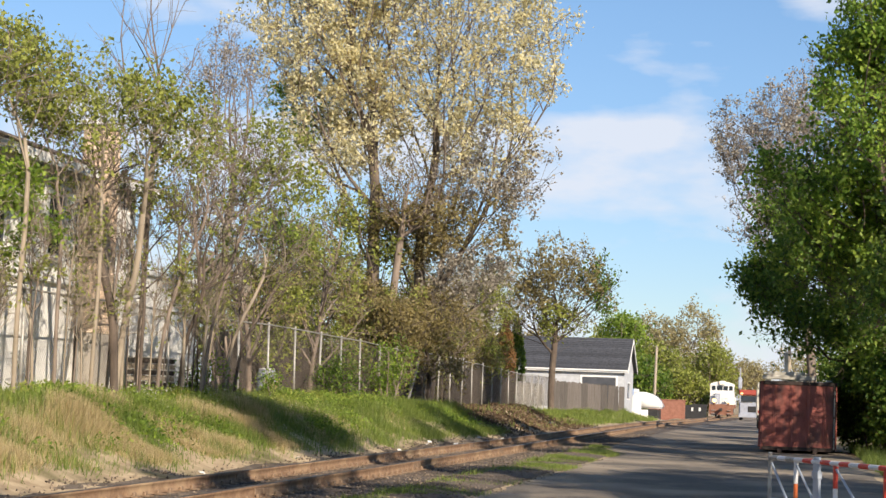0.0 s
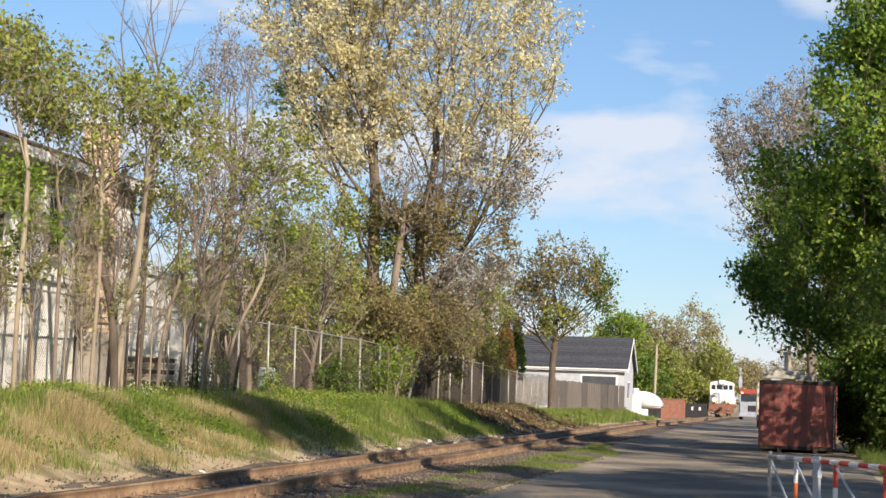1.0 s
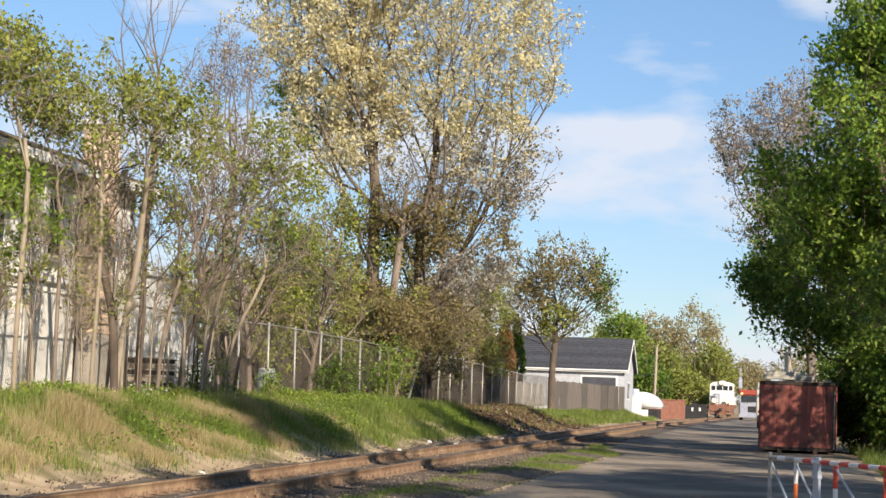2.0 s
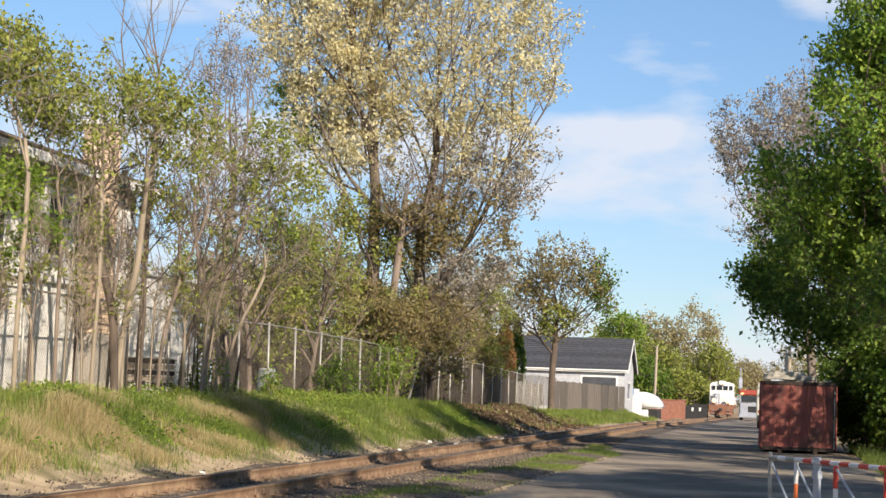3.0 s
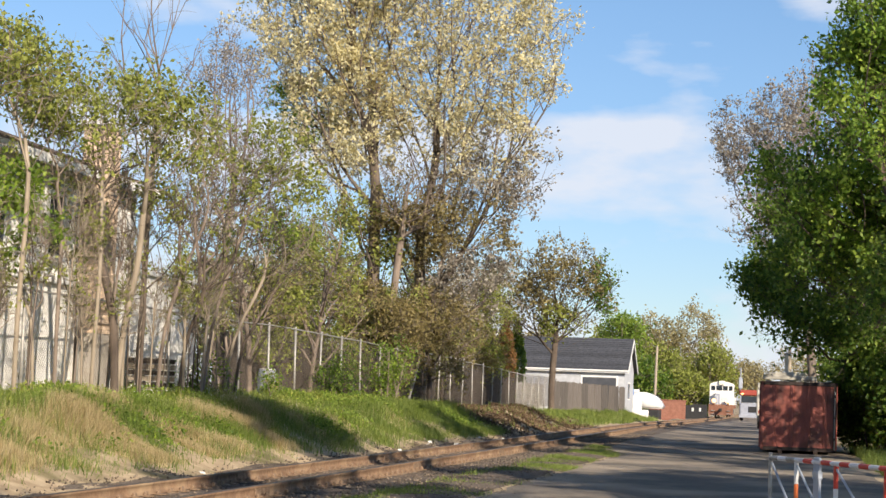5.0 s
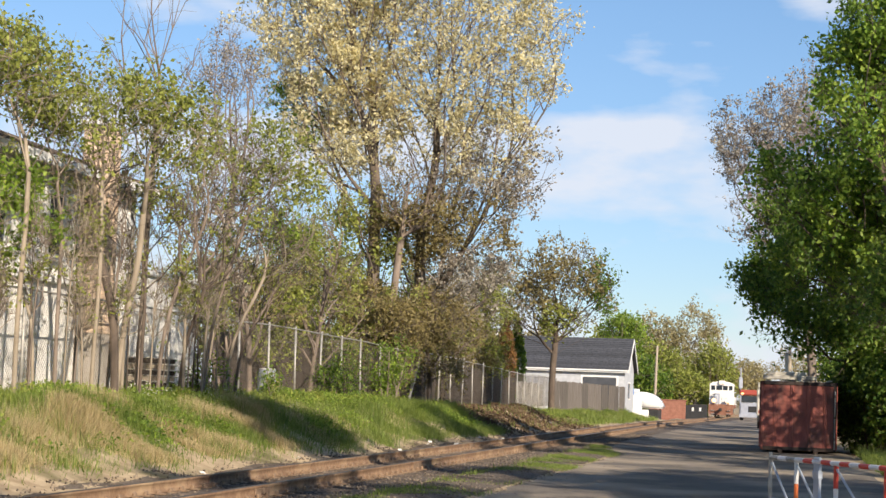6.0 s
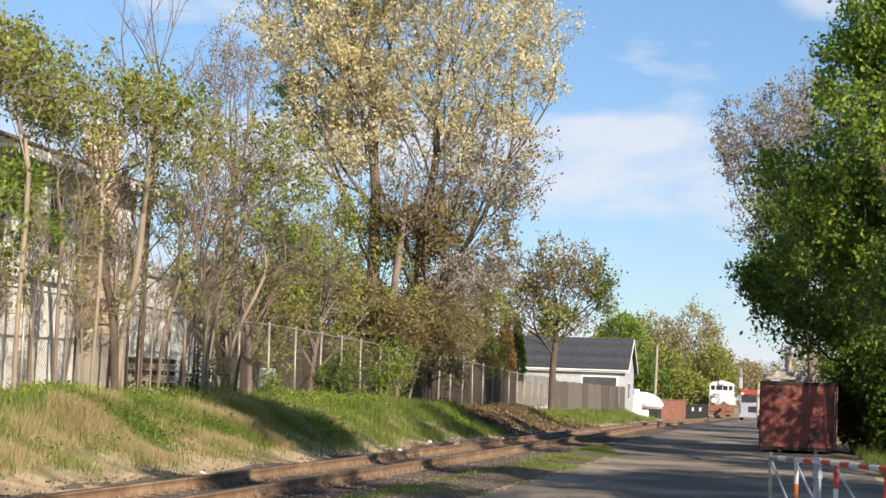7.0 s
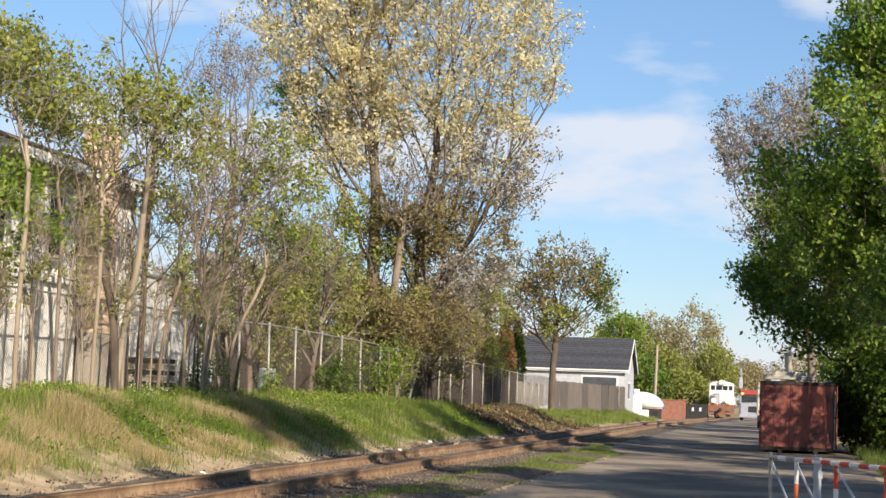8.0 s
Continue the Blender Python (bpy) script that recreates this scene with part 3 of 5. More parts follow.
crown_tree("forked_tree", (-16.5, 77, z), [(-16.5, 77, z), (-16.3, 77, 4.0), (-15.8, 77, 9.2)], [(-15.4, 77, 9.6, 2.0, 1.8, 1.8, 1.0)], 240, 9, (LEAF_TAN,), BARK,
           "pale forked trunk leaning among the tall trees", 0.16, twigs=3, twig=0.6, per_twig=3, leaf_size=0.12, cover=0.5)
crown_tree("tall_tree", (-20.2, 66, 1.3), [(-20.2, 66, 1.3), (-20.0, 66, 8.0)], [(-20.3, 66, 12.4, 1.6, 1.8, 2.0, 1.0), (-19.6, 66, 9.4, 1.5, 1.6, 2.0, 0.6)], 300, 12, (LEAF_GREY, LEAF_GREY), BARK,
           "slender tree with grey-brown twigs behind the white building", 0.15, twigs=4, twig=0.6, per_twig=6, leaf_size=0.10, cover=0.6, along=0.5, twig_r=0.009)
LOW = "low branching tree with olive leaves over the fence"
for k, (x, y, h, leaf, other) in enumerate([(-16.8, 66, 6.4, LEAF_OLIVE, LEAF_TAN), (-16.4, 57, 6.6, LEAF_TAN, LEAF_OLIVE), (-18, 92, 6.5, LEAF_OLIVE, LEAF_TAN), (-17, 101, 7.2, LEAF_TAN, LEAF_OLIVE), (-16.3, 53.5, 6.2, LEAF_OLIVE, LEAF_GREY), (-16.6, 88.5, 8.5, LEAF_TAN, LEAF_GREY), (-16.0, 98, 7.6, LEAF_TAN, LEAF_OLIVE)]):
    tree("low_tree", x, y, crest(y), h, 13 + 7 * k, leaf, BARK, LOW, per_tip=6, leaf_size=0.12, spread=0.1, cover=0.55, near_tip=0.5, kids=(14, 8, 6), bare=0.15, ratio=(0.5, 0.5, 0.5), second=other, second_share=0.5)
for k, (x, y, z, wide, tall, leaf) in enumerate([(-17.4, 62, 4.5, 1.3, 1.0, LEAF_OLIVE), (-17.5, 70, 5.3, 1.7, 1.4, LEAF_OLIVE), (-17.2, 76, 4.8, 1.3, 1.2, LEAF_TAN), (-16.8, 90, 5.4, 2.0, 1.7, LEAF_TAN), (-15.7, 97, 5.6, 1.9, 1.7, LEAF_OLIVE), (-17.3, 84, 3.9, 1.5, 1.0, LEAF_TAN), (-19.6, 74, 6.9, 1.3, 1.1, LEAF_OLIVE), (-15.4, 74, 3.9, 1.3, 1.1, LEAF_TAN), (-14.5, 77, 4.5, 1.6, 1.3, LEAF_TAN)]):
    crown_tree("thicket_tree", (x, y, crest(y)), [(x, y, crest(y)), (x, y, crest(y) + 0.5 * (z - crest(y)))], [(x, y, z, wide, 1.8, tall, 1.0), (x, y, 0.5 * (z + crest(y)), wide * 0.9, 1.6, tall * 0.9, 0.6)], 250, 400 + k,
               (leaf, leaf), BARK_MID, "dense low tree with olive-brown leaves behind the fence", 0.11, twigs=4, twig=0.55, per_twig=11, leaf_size=0.13, spread=0.11, cover=0.66, twig_r=0.009)
z = bank(-13.9, 113)
crown_tree("street_tree", (-13.9, 113, z), [(-13.9, 113, z), (-13.9, 113, 3.4), (-13.7, 113, 6.0)],
           [(-13.2, 113, 8.2, 2.9, 2.8, 2.6, 1.0), (-15.6, 113, 7.4, 2.2, 2.4, 2.4, 0.7), (-13.6, 112.6, 5.8, 1.8, 1.8, 1.1, 0.4), (-11.4, 113, 8.0, 1.2, 1.6, 1.8, 0.25)], 820, 18, (LEAF_TAN, LEAF_TAN, LEAF_OLIVE, LEAF_DEEP), BARK_DARK,
           "round-headed tree with sparse dark leaves by the garage fence", 0.2, twigs=3, twig=0.7, per_twig=6, leaf_size=0.2, spread=0.14, cover=0.72, along=0.45, twig_r=0.012)

# roadside trees
ROADSIDE = "leafy green roadside tree with dense dark foliage"
for k, (x, y, lobes) in enumerate([
        (3.9, 62.5, [(1.3, 61, 8.3, 2.3, 2.4, 1.6, 1.0), (1.9, 62.5, 6.1, 2.5, 2.4, 1.6, 1.0), (3.6, 61.5, 7.6, 1.7, 2.0, 1.8, 0.7)]),
        (4.2, 58.0, [(2.5, 58, 11.0, 1.8, 2.2, 2.3, 1.0), (3.4, 57.5, 13.6, 2.0, 2.2, 2.4, 1.0)]),
        (3.6, 68.5, [(-0.6, 68, 5.6, 1.3, 1.5, 1.2, 0.5), (1.6, 67, 4.3, 2.3, 1.8, 1.2, 0.8), (2.4, 68.5, 6.6, 2.3, 2.0, 1.7, 0.8), (0.0, 68.5, 7.4, 1.3, 1.6, 1.2, 0.5)]),
        (4.7, 53.0, [(3.5, 53, 4.9, 1.5, 1.8, 1.6, 0.8), (4.1, 53, 7.6, 1.5, 1.8, 1.7, 0.8)])]):
    z = land(x, y)
    # sunlit green on upper lobes, deep green below: light and shade by colour
    crown_tree("roadside_tree", (x, y, z), [(x, y, z), (x - 0.2, y, z + 2.4), (x - 0.7, y, 5.2 if k in (0, 1) else 4.4)], lobes, 620 if k < 3 else 300, 40 + k,
               ((LEAF_SUNLIT, LEAF_DEEP, LEAF_SUNLIT), (LEAF_SUNLIT, LEAF_SUNLIT), (LEAF_DEEP,) * 4)[k] if k < 3 else (LEAF_DEEP, LEAF_DEEP), BARK_DARK, ROADSIDE, 0.2, twigs=4, twig=0.7,
               per_twig=16, leaf_size=0.17, spread=0.17, cover=0.74, along=0.35, group="roadside trees", twig_r=0.01, clump=1.9)
z = land(1.2, 83)
crown_tree("roadside_tree", (1.2, 83, z), [(1.2, 83, z), (0.8, 83, 4.5), (-0.4, 83, 8.0)], [(-1.5, 82, 12.2, 1.9, 2.2, 2.6, 1.0), (-0.6, 82, 9.6, 2.0, 2.2, 2.2, 0.8), (0.6, 82, 13.2, 2.0, 2.2, 2.6, 0.8)],
           760, 51, (LEAF_GREY, LEAF_GREY, LEAF_GREY), BARK, "roadside tree in grey-brown bud", 0.2, twigs=4, twig=0.6, per_twig=9, leaf_size=0.13, spread=0.1, cover=0.75, along=0.45, twig_r=0.01)
# trees further back along the road, unseen, added to throw their shade across it
for k, (x, y, h) in enumerate([(9.0, 21, 11), (10.5, 12, 12), (9.0, 1, 13), (9.2, 37, 16), (7.6, 26, 8), (7.5, 95, 11), (8.5, 108, 11), (8, 122, 11), (8.5, 140, 11), (8.5, 162, 11)]):
    tree("roadside_tree", x, y, land(x, y), h, 60 + k, LEAF_DEEP, BARK_DARK, ROADSIDE, per_tip=11, leaf_size=0.32, spread=0.35, cover=0.8, radius=0.25, kids=(12, 7, 5), bare=0.26,
         ratio=(0.44, 0.5, 0.5), group="roadside trees")
# high unseen crown added to lay a patch of shade on the bank
crown_tree("roadside_tree", (7.8, 24.2, 0.3), [(7.8, 24.2, 0.3), (7.5, 24.2, 6), (7.0, 24.2, 12)], [(6.6, 24.2, 15.0, 3.2, 3.2, 2.2, 1.0)], 240, 58, (LEAF_DEEP,), BARK_DARK,
           ROADSIDE, 0.3, twigs=4, twig=0.8, per_twig=14, leaf_size=0.24, spread=0.24, cover=0.75, group="roadside trees")
# low unseen crowns added to darken the grass slope at the right
crown_tree("roadside_tree", (8.0, 33, 0.6), [(8.0, 33, 0.6), (7.8, 33, 3.5)], [(7.2, 32, 4.8, 2.4, 4.5, 2.8, 1.0), (6.7, 25.5, 4.6, 2.2, 4.0, 2.4, 0.8)], 420, 59, (LEAF_DEEP, LEAF_DEEP), BARK_DARK,
           ROADSIDE, 0.2, twigs=4, twig=0.7, per_twig=14, leaf_size=0.22, spread=0.22, cover=0.9, group="roadside trees")
# sparse unseen crown added to dapple the container's end
crown_tree("roadside_tree", (8.0, 56, 0.8), [(8.0, 56, 0.8), (7.9, 56, 4.0)], [(7.2, 56.4, 6.0, 2.2, 2.6, 2.2, 1.0), (8.6, 55, 3.8, 2.0, 2.4, 1.8, 0.6)], 300, 57, (LEAF_DEEP, LEAF_DEEP), BARK_DARK,
           ROADSIDE, 0.2, twigs=4, twig=0.7, per_twig=10, leaf_size=0.2, spread=0.2, cover=0.42, group="roadside trees")
for k, (x, y, z, wide, tall) in enumerate([(2.5, 69, 1.9, 1.1, 1.7), (3.7, 65.5, 2.2, 1.2, 1.8), (2.8, 84, 2.4, 2.4, 2.4), (4.4, 75, 2.8, 1.8, 2.6)]):
    crown_tree("undergrowth", (x, y, land(x, y)), [(x, y, land(x, y)), (x, y, land(x, y) + 1.0)], [(x, y, z, wide, 1.5, tall, 1.0)], 260, 430 + k, (LEAF_DEEP,), BARK_DARK,
               "dark dense undergrowth beside the container", 0.07, twigs=4, twig=0.5, per_twig=14, leaf_size=0.16, spread=0.14, cover=0.95, group="undergrowth", category="shrub")
# stems stand beyond the view, added to cast trunk shadows on the container
for k, (x, y, h) in enumerate([(3.1, 60.9, 9), (3.9, 60.2, 8), (4.6, 60.9, 9), (3.6, 62.0, 8)]):
    tree("slim_roadside_tree", x, y, land(x, y), h, 70 + k, LEAF_GREEN, BARK_DARK, "slim bare-stemmed tree beside the container", per_tip=9, leaf_size=0.17, spread=0.22, radius=0.13, kids=(9, 6, 5), bare=0.66,
         ratio=(0.4, 0.5, 0.5), group="slim roadside trees", bend=0.04)
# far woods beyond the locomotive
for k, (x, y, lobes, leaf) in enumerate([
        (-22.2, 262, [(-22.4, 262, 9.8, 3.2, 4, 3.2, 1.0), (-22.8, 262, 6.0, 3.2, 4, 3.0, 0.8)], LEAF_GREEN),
        (-15.0, 287, [(-14.6, 285, 10.8, 5.4, 6, 4.8, 1.2), (-14.6, 285, 5.4, 6.2, 6, 4.4, 1.2)], LEAF_FAR_HAZE), (-19.5, 285, [(-20, 285, 9.4, 4, 5, 3.8, 1.0), (-20, 285, 5, 4, 5, 3.6, 0.8)], LEAF_FAR_HAZE),
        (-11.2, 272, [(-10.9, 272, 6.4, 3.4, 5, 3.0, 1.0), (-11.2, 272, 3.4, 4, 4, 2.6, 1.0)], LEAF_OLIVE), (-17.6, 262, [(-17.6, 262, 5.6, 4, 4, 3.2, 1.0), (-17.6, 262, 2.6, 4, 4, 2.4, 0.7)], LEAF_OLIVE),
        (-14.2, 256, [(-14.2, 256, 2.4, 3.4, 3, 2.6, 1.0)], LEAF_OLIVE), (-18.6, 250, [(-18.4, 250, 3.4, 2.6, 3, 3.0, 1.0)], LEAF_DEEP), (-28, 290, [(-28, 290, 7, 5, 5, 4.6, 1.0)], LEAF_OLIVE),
        (-7.0, 330, [(-7.0, 330, 4.4, 4.0, 5, 3.8, 1.0)], LEAF_FAR_HAZE), (2.5, 400, [(2.5, 400, 7, 7, 6, 6, 1.0)], LEAF_FAR_HAZE), (-34, 270, [(-34, 270, 6, 5, 5, 4.6, 1.0)], LEAF_TAN)]):
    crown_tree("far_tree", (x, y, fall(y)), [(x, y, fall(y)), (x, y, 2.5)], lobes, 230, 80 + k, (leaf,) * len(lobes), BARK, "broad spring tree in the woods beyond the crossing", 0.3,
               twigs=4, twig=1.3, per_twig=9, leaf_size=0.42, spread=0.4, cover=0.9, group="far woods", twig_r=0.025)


# ---- painted and built surfaces ----
WHITE = surface("white_render", (0.76, 0.74, 0.70), (0.87, 0.86, 0.83), 1.4, 0.85, 0.25, 30, stain=(0.62, 0.59, 0.54), stain_scale=0.7, stain_at=(0.6, 0.85))
TRIM = surface("white_trim", (0.70, 0.70, 0.69), (0.82, 0.82, 0.81), 3, 0.6, 0.1, 30)
SHINGLE = surface("dark_shingle", (0.028, 0.03, 0.036), (0.085, 0.09, 0.105), 6, 0.9, 0.5, 40, random_tone=0.25)
SHINGLE_BROWN = surface("brown_shingle", (0.07, 0.05, 0.035), (0.15, 0.11, 0.08), 6, 0.9, 0.5, 40)
GLASS = surface("window_glass", (0.02, 0.024, 0.03), (0.04, 0.05, 0.06), 2, 0.08, 0, metal=0.0)
BRICK = surface("tan_brick", (0.58, 0.42, 0.30), (0.76, 0.60, 0.45), 8, 0.9, 0.4, 40, random_tone=0.25)
BRICK_RED = surface("red_brick", (0.22, 0.09, 0.06), (0.36, 0.17, 0.12), 3, 0.9, 0.4, 40)
GREY_DOOR = surface("grey_door", (0.045, 0.05, 0.06), (0.08, 0.085, 0.1), 2, 0.6, 0.1, 20)
SIDING = surface("grey_white_siding", (0.40, 0.42, 0.45), (0.58, 0.60, 0.64), 2, 0.7, 0.15, 20)
STEEL = surface("galvanised_steel", (0.25, 0.24, 0.22), (0.46, 0.44, 0.41), 12, 0.5, 0.15, 60, metal=0.4)
WIRE = surface("fence_wire", (0.11, 0.095, 0.082), (0.21, 0.185, 0.16), 20, 0.6, 0, metal=0.3)
BOARD = surface("weathered_board", (0.075, 0.062, 0.052), (0.20, 0.175, 0.155), 4, 0.95, 0.4, 20, stretch=(3, 3, 0.3), random_tone=0.3)
BOARD_PALE = surface("pale_board", (0.42, 0.39, 0.35), (0.66, 0.63, 0.58), 4, 0.9, 0.3, 20, stretch=(3, 3, 0.3), random_tone=0.15)
BOARD_DARK = surface("dark_board", (0.03, 0.023, 0.018), (0.095, 0.073, 0.058), 4, 0.95, 0.4, 20, stretch=(3, 3, 0.3), random_tone=0.35)
RED = surface("rust_red_paint", (0.20, 0.05, 0.04), (0.37, 0.115, 0.085), 2.2, 0.62, 0.35, 18, stain=(0.12, 0.05, 0.04), stain_scale=1.6, stain_at=(0.48, 0.64), stretch=(1.5, 1.5, 0.6))
DARK_STEEL = surface("dark_steel", (0.03, 0.022, 0.02), (0.08, 0.055, 0.045), 5, 0.7, 0.3, 40, metal=0.3)
PALE_JUNK = surface("pale_scrap", (0.40, 0.37, 0.31), (0.68, 0.64, 0.56), 4, 0.9, 0.3, 30, random_tone=0.2)
RED_BAND = surface("red_reflective_band", (0.50, 0.035, 0.02), (0.66, 0.07, 0.035), 5, 0.45, 0.1, 40)
ORANGE_BAND = surface("orange_band", (0.62, 0.13, 0.03), (0.75, 0.2, 0.05), 5, 0.45, 0.1, 40)
WHITE_BAND = surface("white_band", (0.62, 0.61, 0.6), (0.8, 0.79, 0.78), 6, 0.5, 0.1, 40)
GREY_PAINT = surface("grey_blue_paint", (0.30, 0.34, 0.40), (0.44, 0.48, 0.54), 5, 0.5, 0.1, 40)
LOCO_WHITE = surface("locomotive_white", (0.70, 0.68, 0.63), (0.86, 0.84, 0.80), 1.5, 0.45, 0.1, 10, stain=(0.5, 0.44, 0.38), stain_scale=0.9, stain_at=(0.58, 0.8))
LOCO_GREY = surface("locomotive_grey", (0.28, 0.30, 0.35), (0.42, 0.44, 0.5), 2, 0.5, 0.1, 10)
LOCO_RUST = surface("locomotive_rust", (0.18, 0.075, 0.045), (0.30, 0.14, 0.085), 2, 0.7, 0.2, 10)
BLACK = surface("black_paint", (0.012, 0.012, 0.013), (0.035, 0.034, 0.034), 3, 0.6, 0.2, 20)
RUBBER = surface("tyre_rubber", (0.012, 0.012, 0.012), (0.03, 0.03, 0.03), 8, 0.85, 0.3, 40)
LAMP_GLOW = surface("lamp_glow", (1.0, 0.52, 0.2), (1.0, 0.52, 0.2), 1, 0.4, 0, glow=2.6)
BLUE_SIGN = surface("blue_sign", (0.05, 0.2, 0.55), (0.08, 0.28, 0.65), 3, 0.5, 0)
TRUCK_RED = surface("truck_red", (0.30, 0.05, 0.035), (0.42, 0.09, 0.06), 2, 0.45, 0.05, 10)
PAPER = surface("litter_paper", (0.62, 0.61, 0.58), (0.8, 0.79, 0.76), 8, 0.85, 0.2, 30)
POLE_WOOD = surface("pole_wood", (0.30, 0.25, 0.19), (0.48, 0.41, 0.32), 4, 0.9, 0.4, 20, stretch=(3, 3, 0.3))


# ---- white building ----
def sash(parent, x, y, z, w, h):
    """A window on a wall that faces +x."""
    win = part("window", block((x, y - w / 2, z), (x + 0.05, y + w / 2, z + h)), GLASS, parent, "dark window")
    for lo, hi in (((0, -w / 2 - 0.09, -0.09), (0.09, -w / 2, h + 0.09)), ((0, w / 2, -0.09), (0.09, w / 2 + 0.09, h + 0.09)),
                   ((0, -w / 2, h), (0.09, w / 2, h + 0.09)), ((0, -w / 2, h / 2 - 0.03), (0.08, w / 2, h / 2 + 0.03))):
        part("frame", block((x + lo[0], y + lo[1], z + lo[2]), (x + hi[0], y + hi[1], z + hi[2])), TRIM, win)
    part("sill", block((x, y - w / 2 - 0.14, z - 0.17), (x + 0.16, y + w / 2 + 0.14, z - 0.092), 0.01), TRIM, win)


def white_building():
    b = thing("white_building", "two storey white rendered building behind the wire fence", "building")
    part("wall", block((-27, 18, 0.6), (-16.2, 45.5, 6.6)), WHITE, b)
    part("roof", prism(bmesh.new(), [(-15.75, 6.35), (-15.75, 6.52), (-21.5, 8.4), (-27.4, 6.52), (-27.4, 6.35)], "y", 17.6, 45.9), SHINGLE_BROWN, b, "brown shingle roof")
    part("fascia", block((-15.75, 17.6, 6.22), (-15.69, 45.9, 6.44)), TRIM, b)
    wing = part("wing", block((-23, 45.5, 0.6), (-16.3, 51.1, 4.35)), WHITE, b, "lower white wing")
    part("parapet", block((-23.1, 45.52, 4.35), (-16.18, 51.2, 4.5), 0.02), TRIM, wing)
    part("ledge", block((-16.2, 18, 3.74), (-16.05, 45.4, 3.9), 0.02), TRIM, b, "white ledge between the storeys")
    for y in (33.3, 36.9, 40.1):
        sash(b, -16.2, y, 4.4, 0.85, 1.3)
    # chimney of tan bricks, standing against the wall
    chimney = part("chimney", block((-16.2, 41.7, 0.8), (-15.7, 42.8, 7.5)), surface("mortar", (0.4, 0.36, 0.3), (0.5, 0.45, 0.4), 8), b, "tan brick chimney")
    brick = mesh_of(block((-0.008, 0.005, 0.004), (0.022, 0.265, 0.086), 0.006), "brick")
    side = mesh_of(block((0.005, -0.022, 0.004), (0.245, 0.008, 0.086), 0.006), "brick")
    for row in range(53):
        for col in range(2):
            ob = part("brick", side, BRICK, chimney)
            ob.location = (-16.2 + 0.25 * col, 41.7, 2.7 + 0.09 * row)
        for col in range(4):
            ob = part("brick", brick, BRICK, chimney)
            ob.location = (-15.7, 41.705 + 0.272 * col, 2.7 + 0.09 * row)
    part("cap", block((-16.3, 41.6, 7.5), (-15.6, 42.9, 7.62), 0.02), TRIM, chimney)


white_building()


# ---- wire fence on the bank ----
FENCE_X, BAY = -15.0, 3.05


def wire_mesh(width, height):
    """Diagonal wires both ways, with a thin three-sided section."""
    verts, faces, r, gap = [], [], 0.0024, 0.11
    span = width + height
    for slope in (1, -1):
        c = gap / 2
        while c < span:
            y0, z0 = max(0.0, c - height), min(c, height)
            y1, z1 = min(c, width), max(0.0, c - width)
            if slope < 0:
                y0, y1 = width - y0, width - y1
            base = len(verts)
            for y, z in ((y0, z0), (y1, z1)):
                verts += [(r, y, z - r), (-r, y, z - r), (0, y, z + r)]
            for i in range(3):
                j = (i + 1) % 3
                faces += [base + i, base + j, base + 3 + j, base + 3 + i]
            c += gap
    return fast_mesh("wire_mesh", verts, faces, 4)


def wire_fence():
    f = thing("wire_fence", "old chain-link fence with galvanised posts along the bank", "fence", kind="structure")
    net = wire_mesh(BAY, 1.8)
    posts = [29.75 + BAY * k for k in range(32)]
    rng = random.Random(21)
    tops = []
    for y in posts:
        z = crest(y) + fall(y)
        tilt = rng.uniform(-0.03, 0.03)
        top = (FENCE_X + rng.uniform(-0.05, 0.05), y + tilt, z + 2.2 + rng.uniform(-0.03, 0.03))
        tops.append(top)
        post = part("post", rod(bmesh.new(), (FENCE_X, y, z - 0.4), top, 0.037, sides=8), STEEL, f, smooth=True)
        part("cap", rod(bmesh.new(), top, (top[0], top[1], top[2] + 0.05), 0.045, 0.02), STEEL, post)
    # one post knocked out of plumb
    part("post", rod(bmesh.new(), (FENCE_X + 0.25, 73.6, crest(73) - 0.1), (FENCE_X + 0.1, 77.2, crest(77) + 2.25), 0.05), STEEL, f, "leaning steel post")
    for a, b in zip(tops, tops[1:]):
        sag = 0.0 if a[1] < 66 or a[1] > 96 else rng.uniform(-0.08, 0.02)
        part("rail", rod(bmesh.new(), (a[0], a[1], a[2] - 0.03 + sag), (b[0], b[1], b[2] - 0.03 + sag * 0.5), 0.024, sides=6), STEEL, f)
        m = part("wire_mesh", net, WIRE, f)
        z0, z1 = a[2] - 1.86, b[2] - 1.86
        m.matrix_basis = Matrix(((1, 0, 0, FENCE_X - 0.05), (0, 1, 0, a[1]), (0, (z1 - z0) / BAY, 1, z0), (0, 0, 0, 1)))


def board_panel(length, board, height, rng):
    bm = bmesh.new()
    y = 0.0
    while y < length - 0.02:
        box(bm, (rng.uniform(-0.012, 0.012), y + 0.006, rng.uniform(-0.03, 0.02)), (0.03, min(length, y + board - 0.006), height + rng.uniform(-0.05, 0.04)))
        y += board
    box(bm, (-0.06, 0, 0.35), (-0.012, length, 0.45))
    box(bm, (-0.06, 0, height - 0.4), (-0.012, length, height - 0.3))
    return mesh_of(bm, "panel")


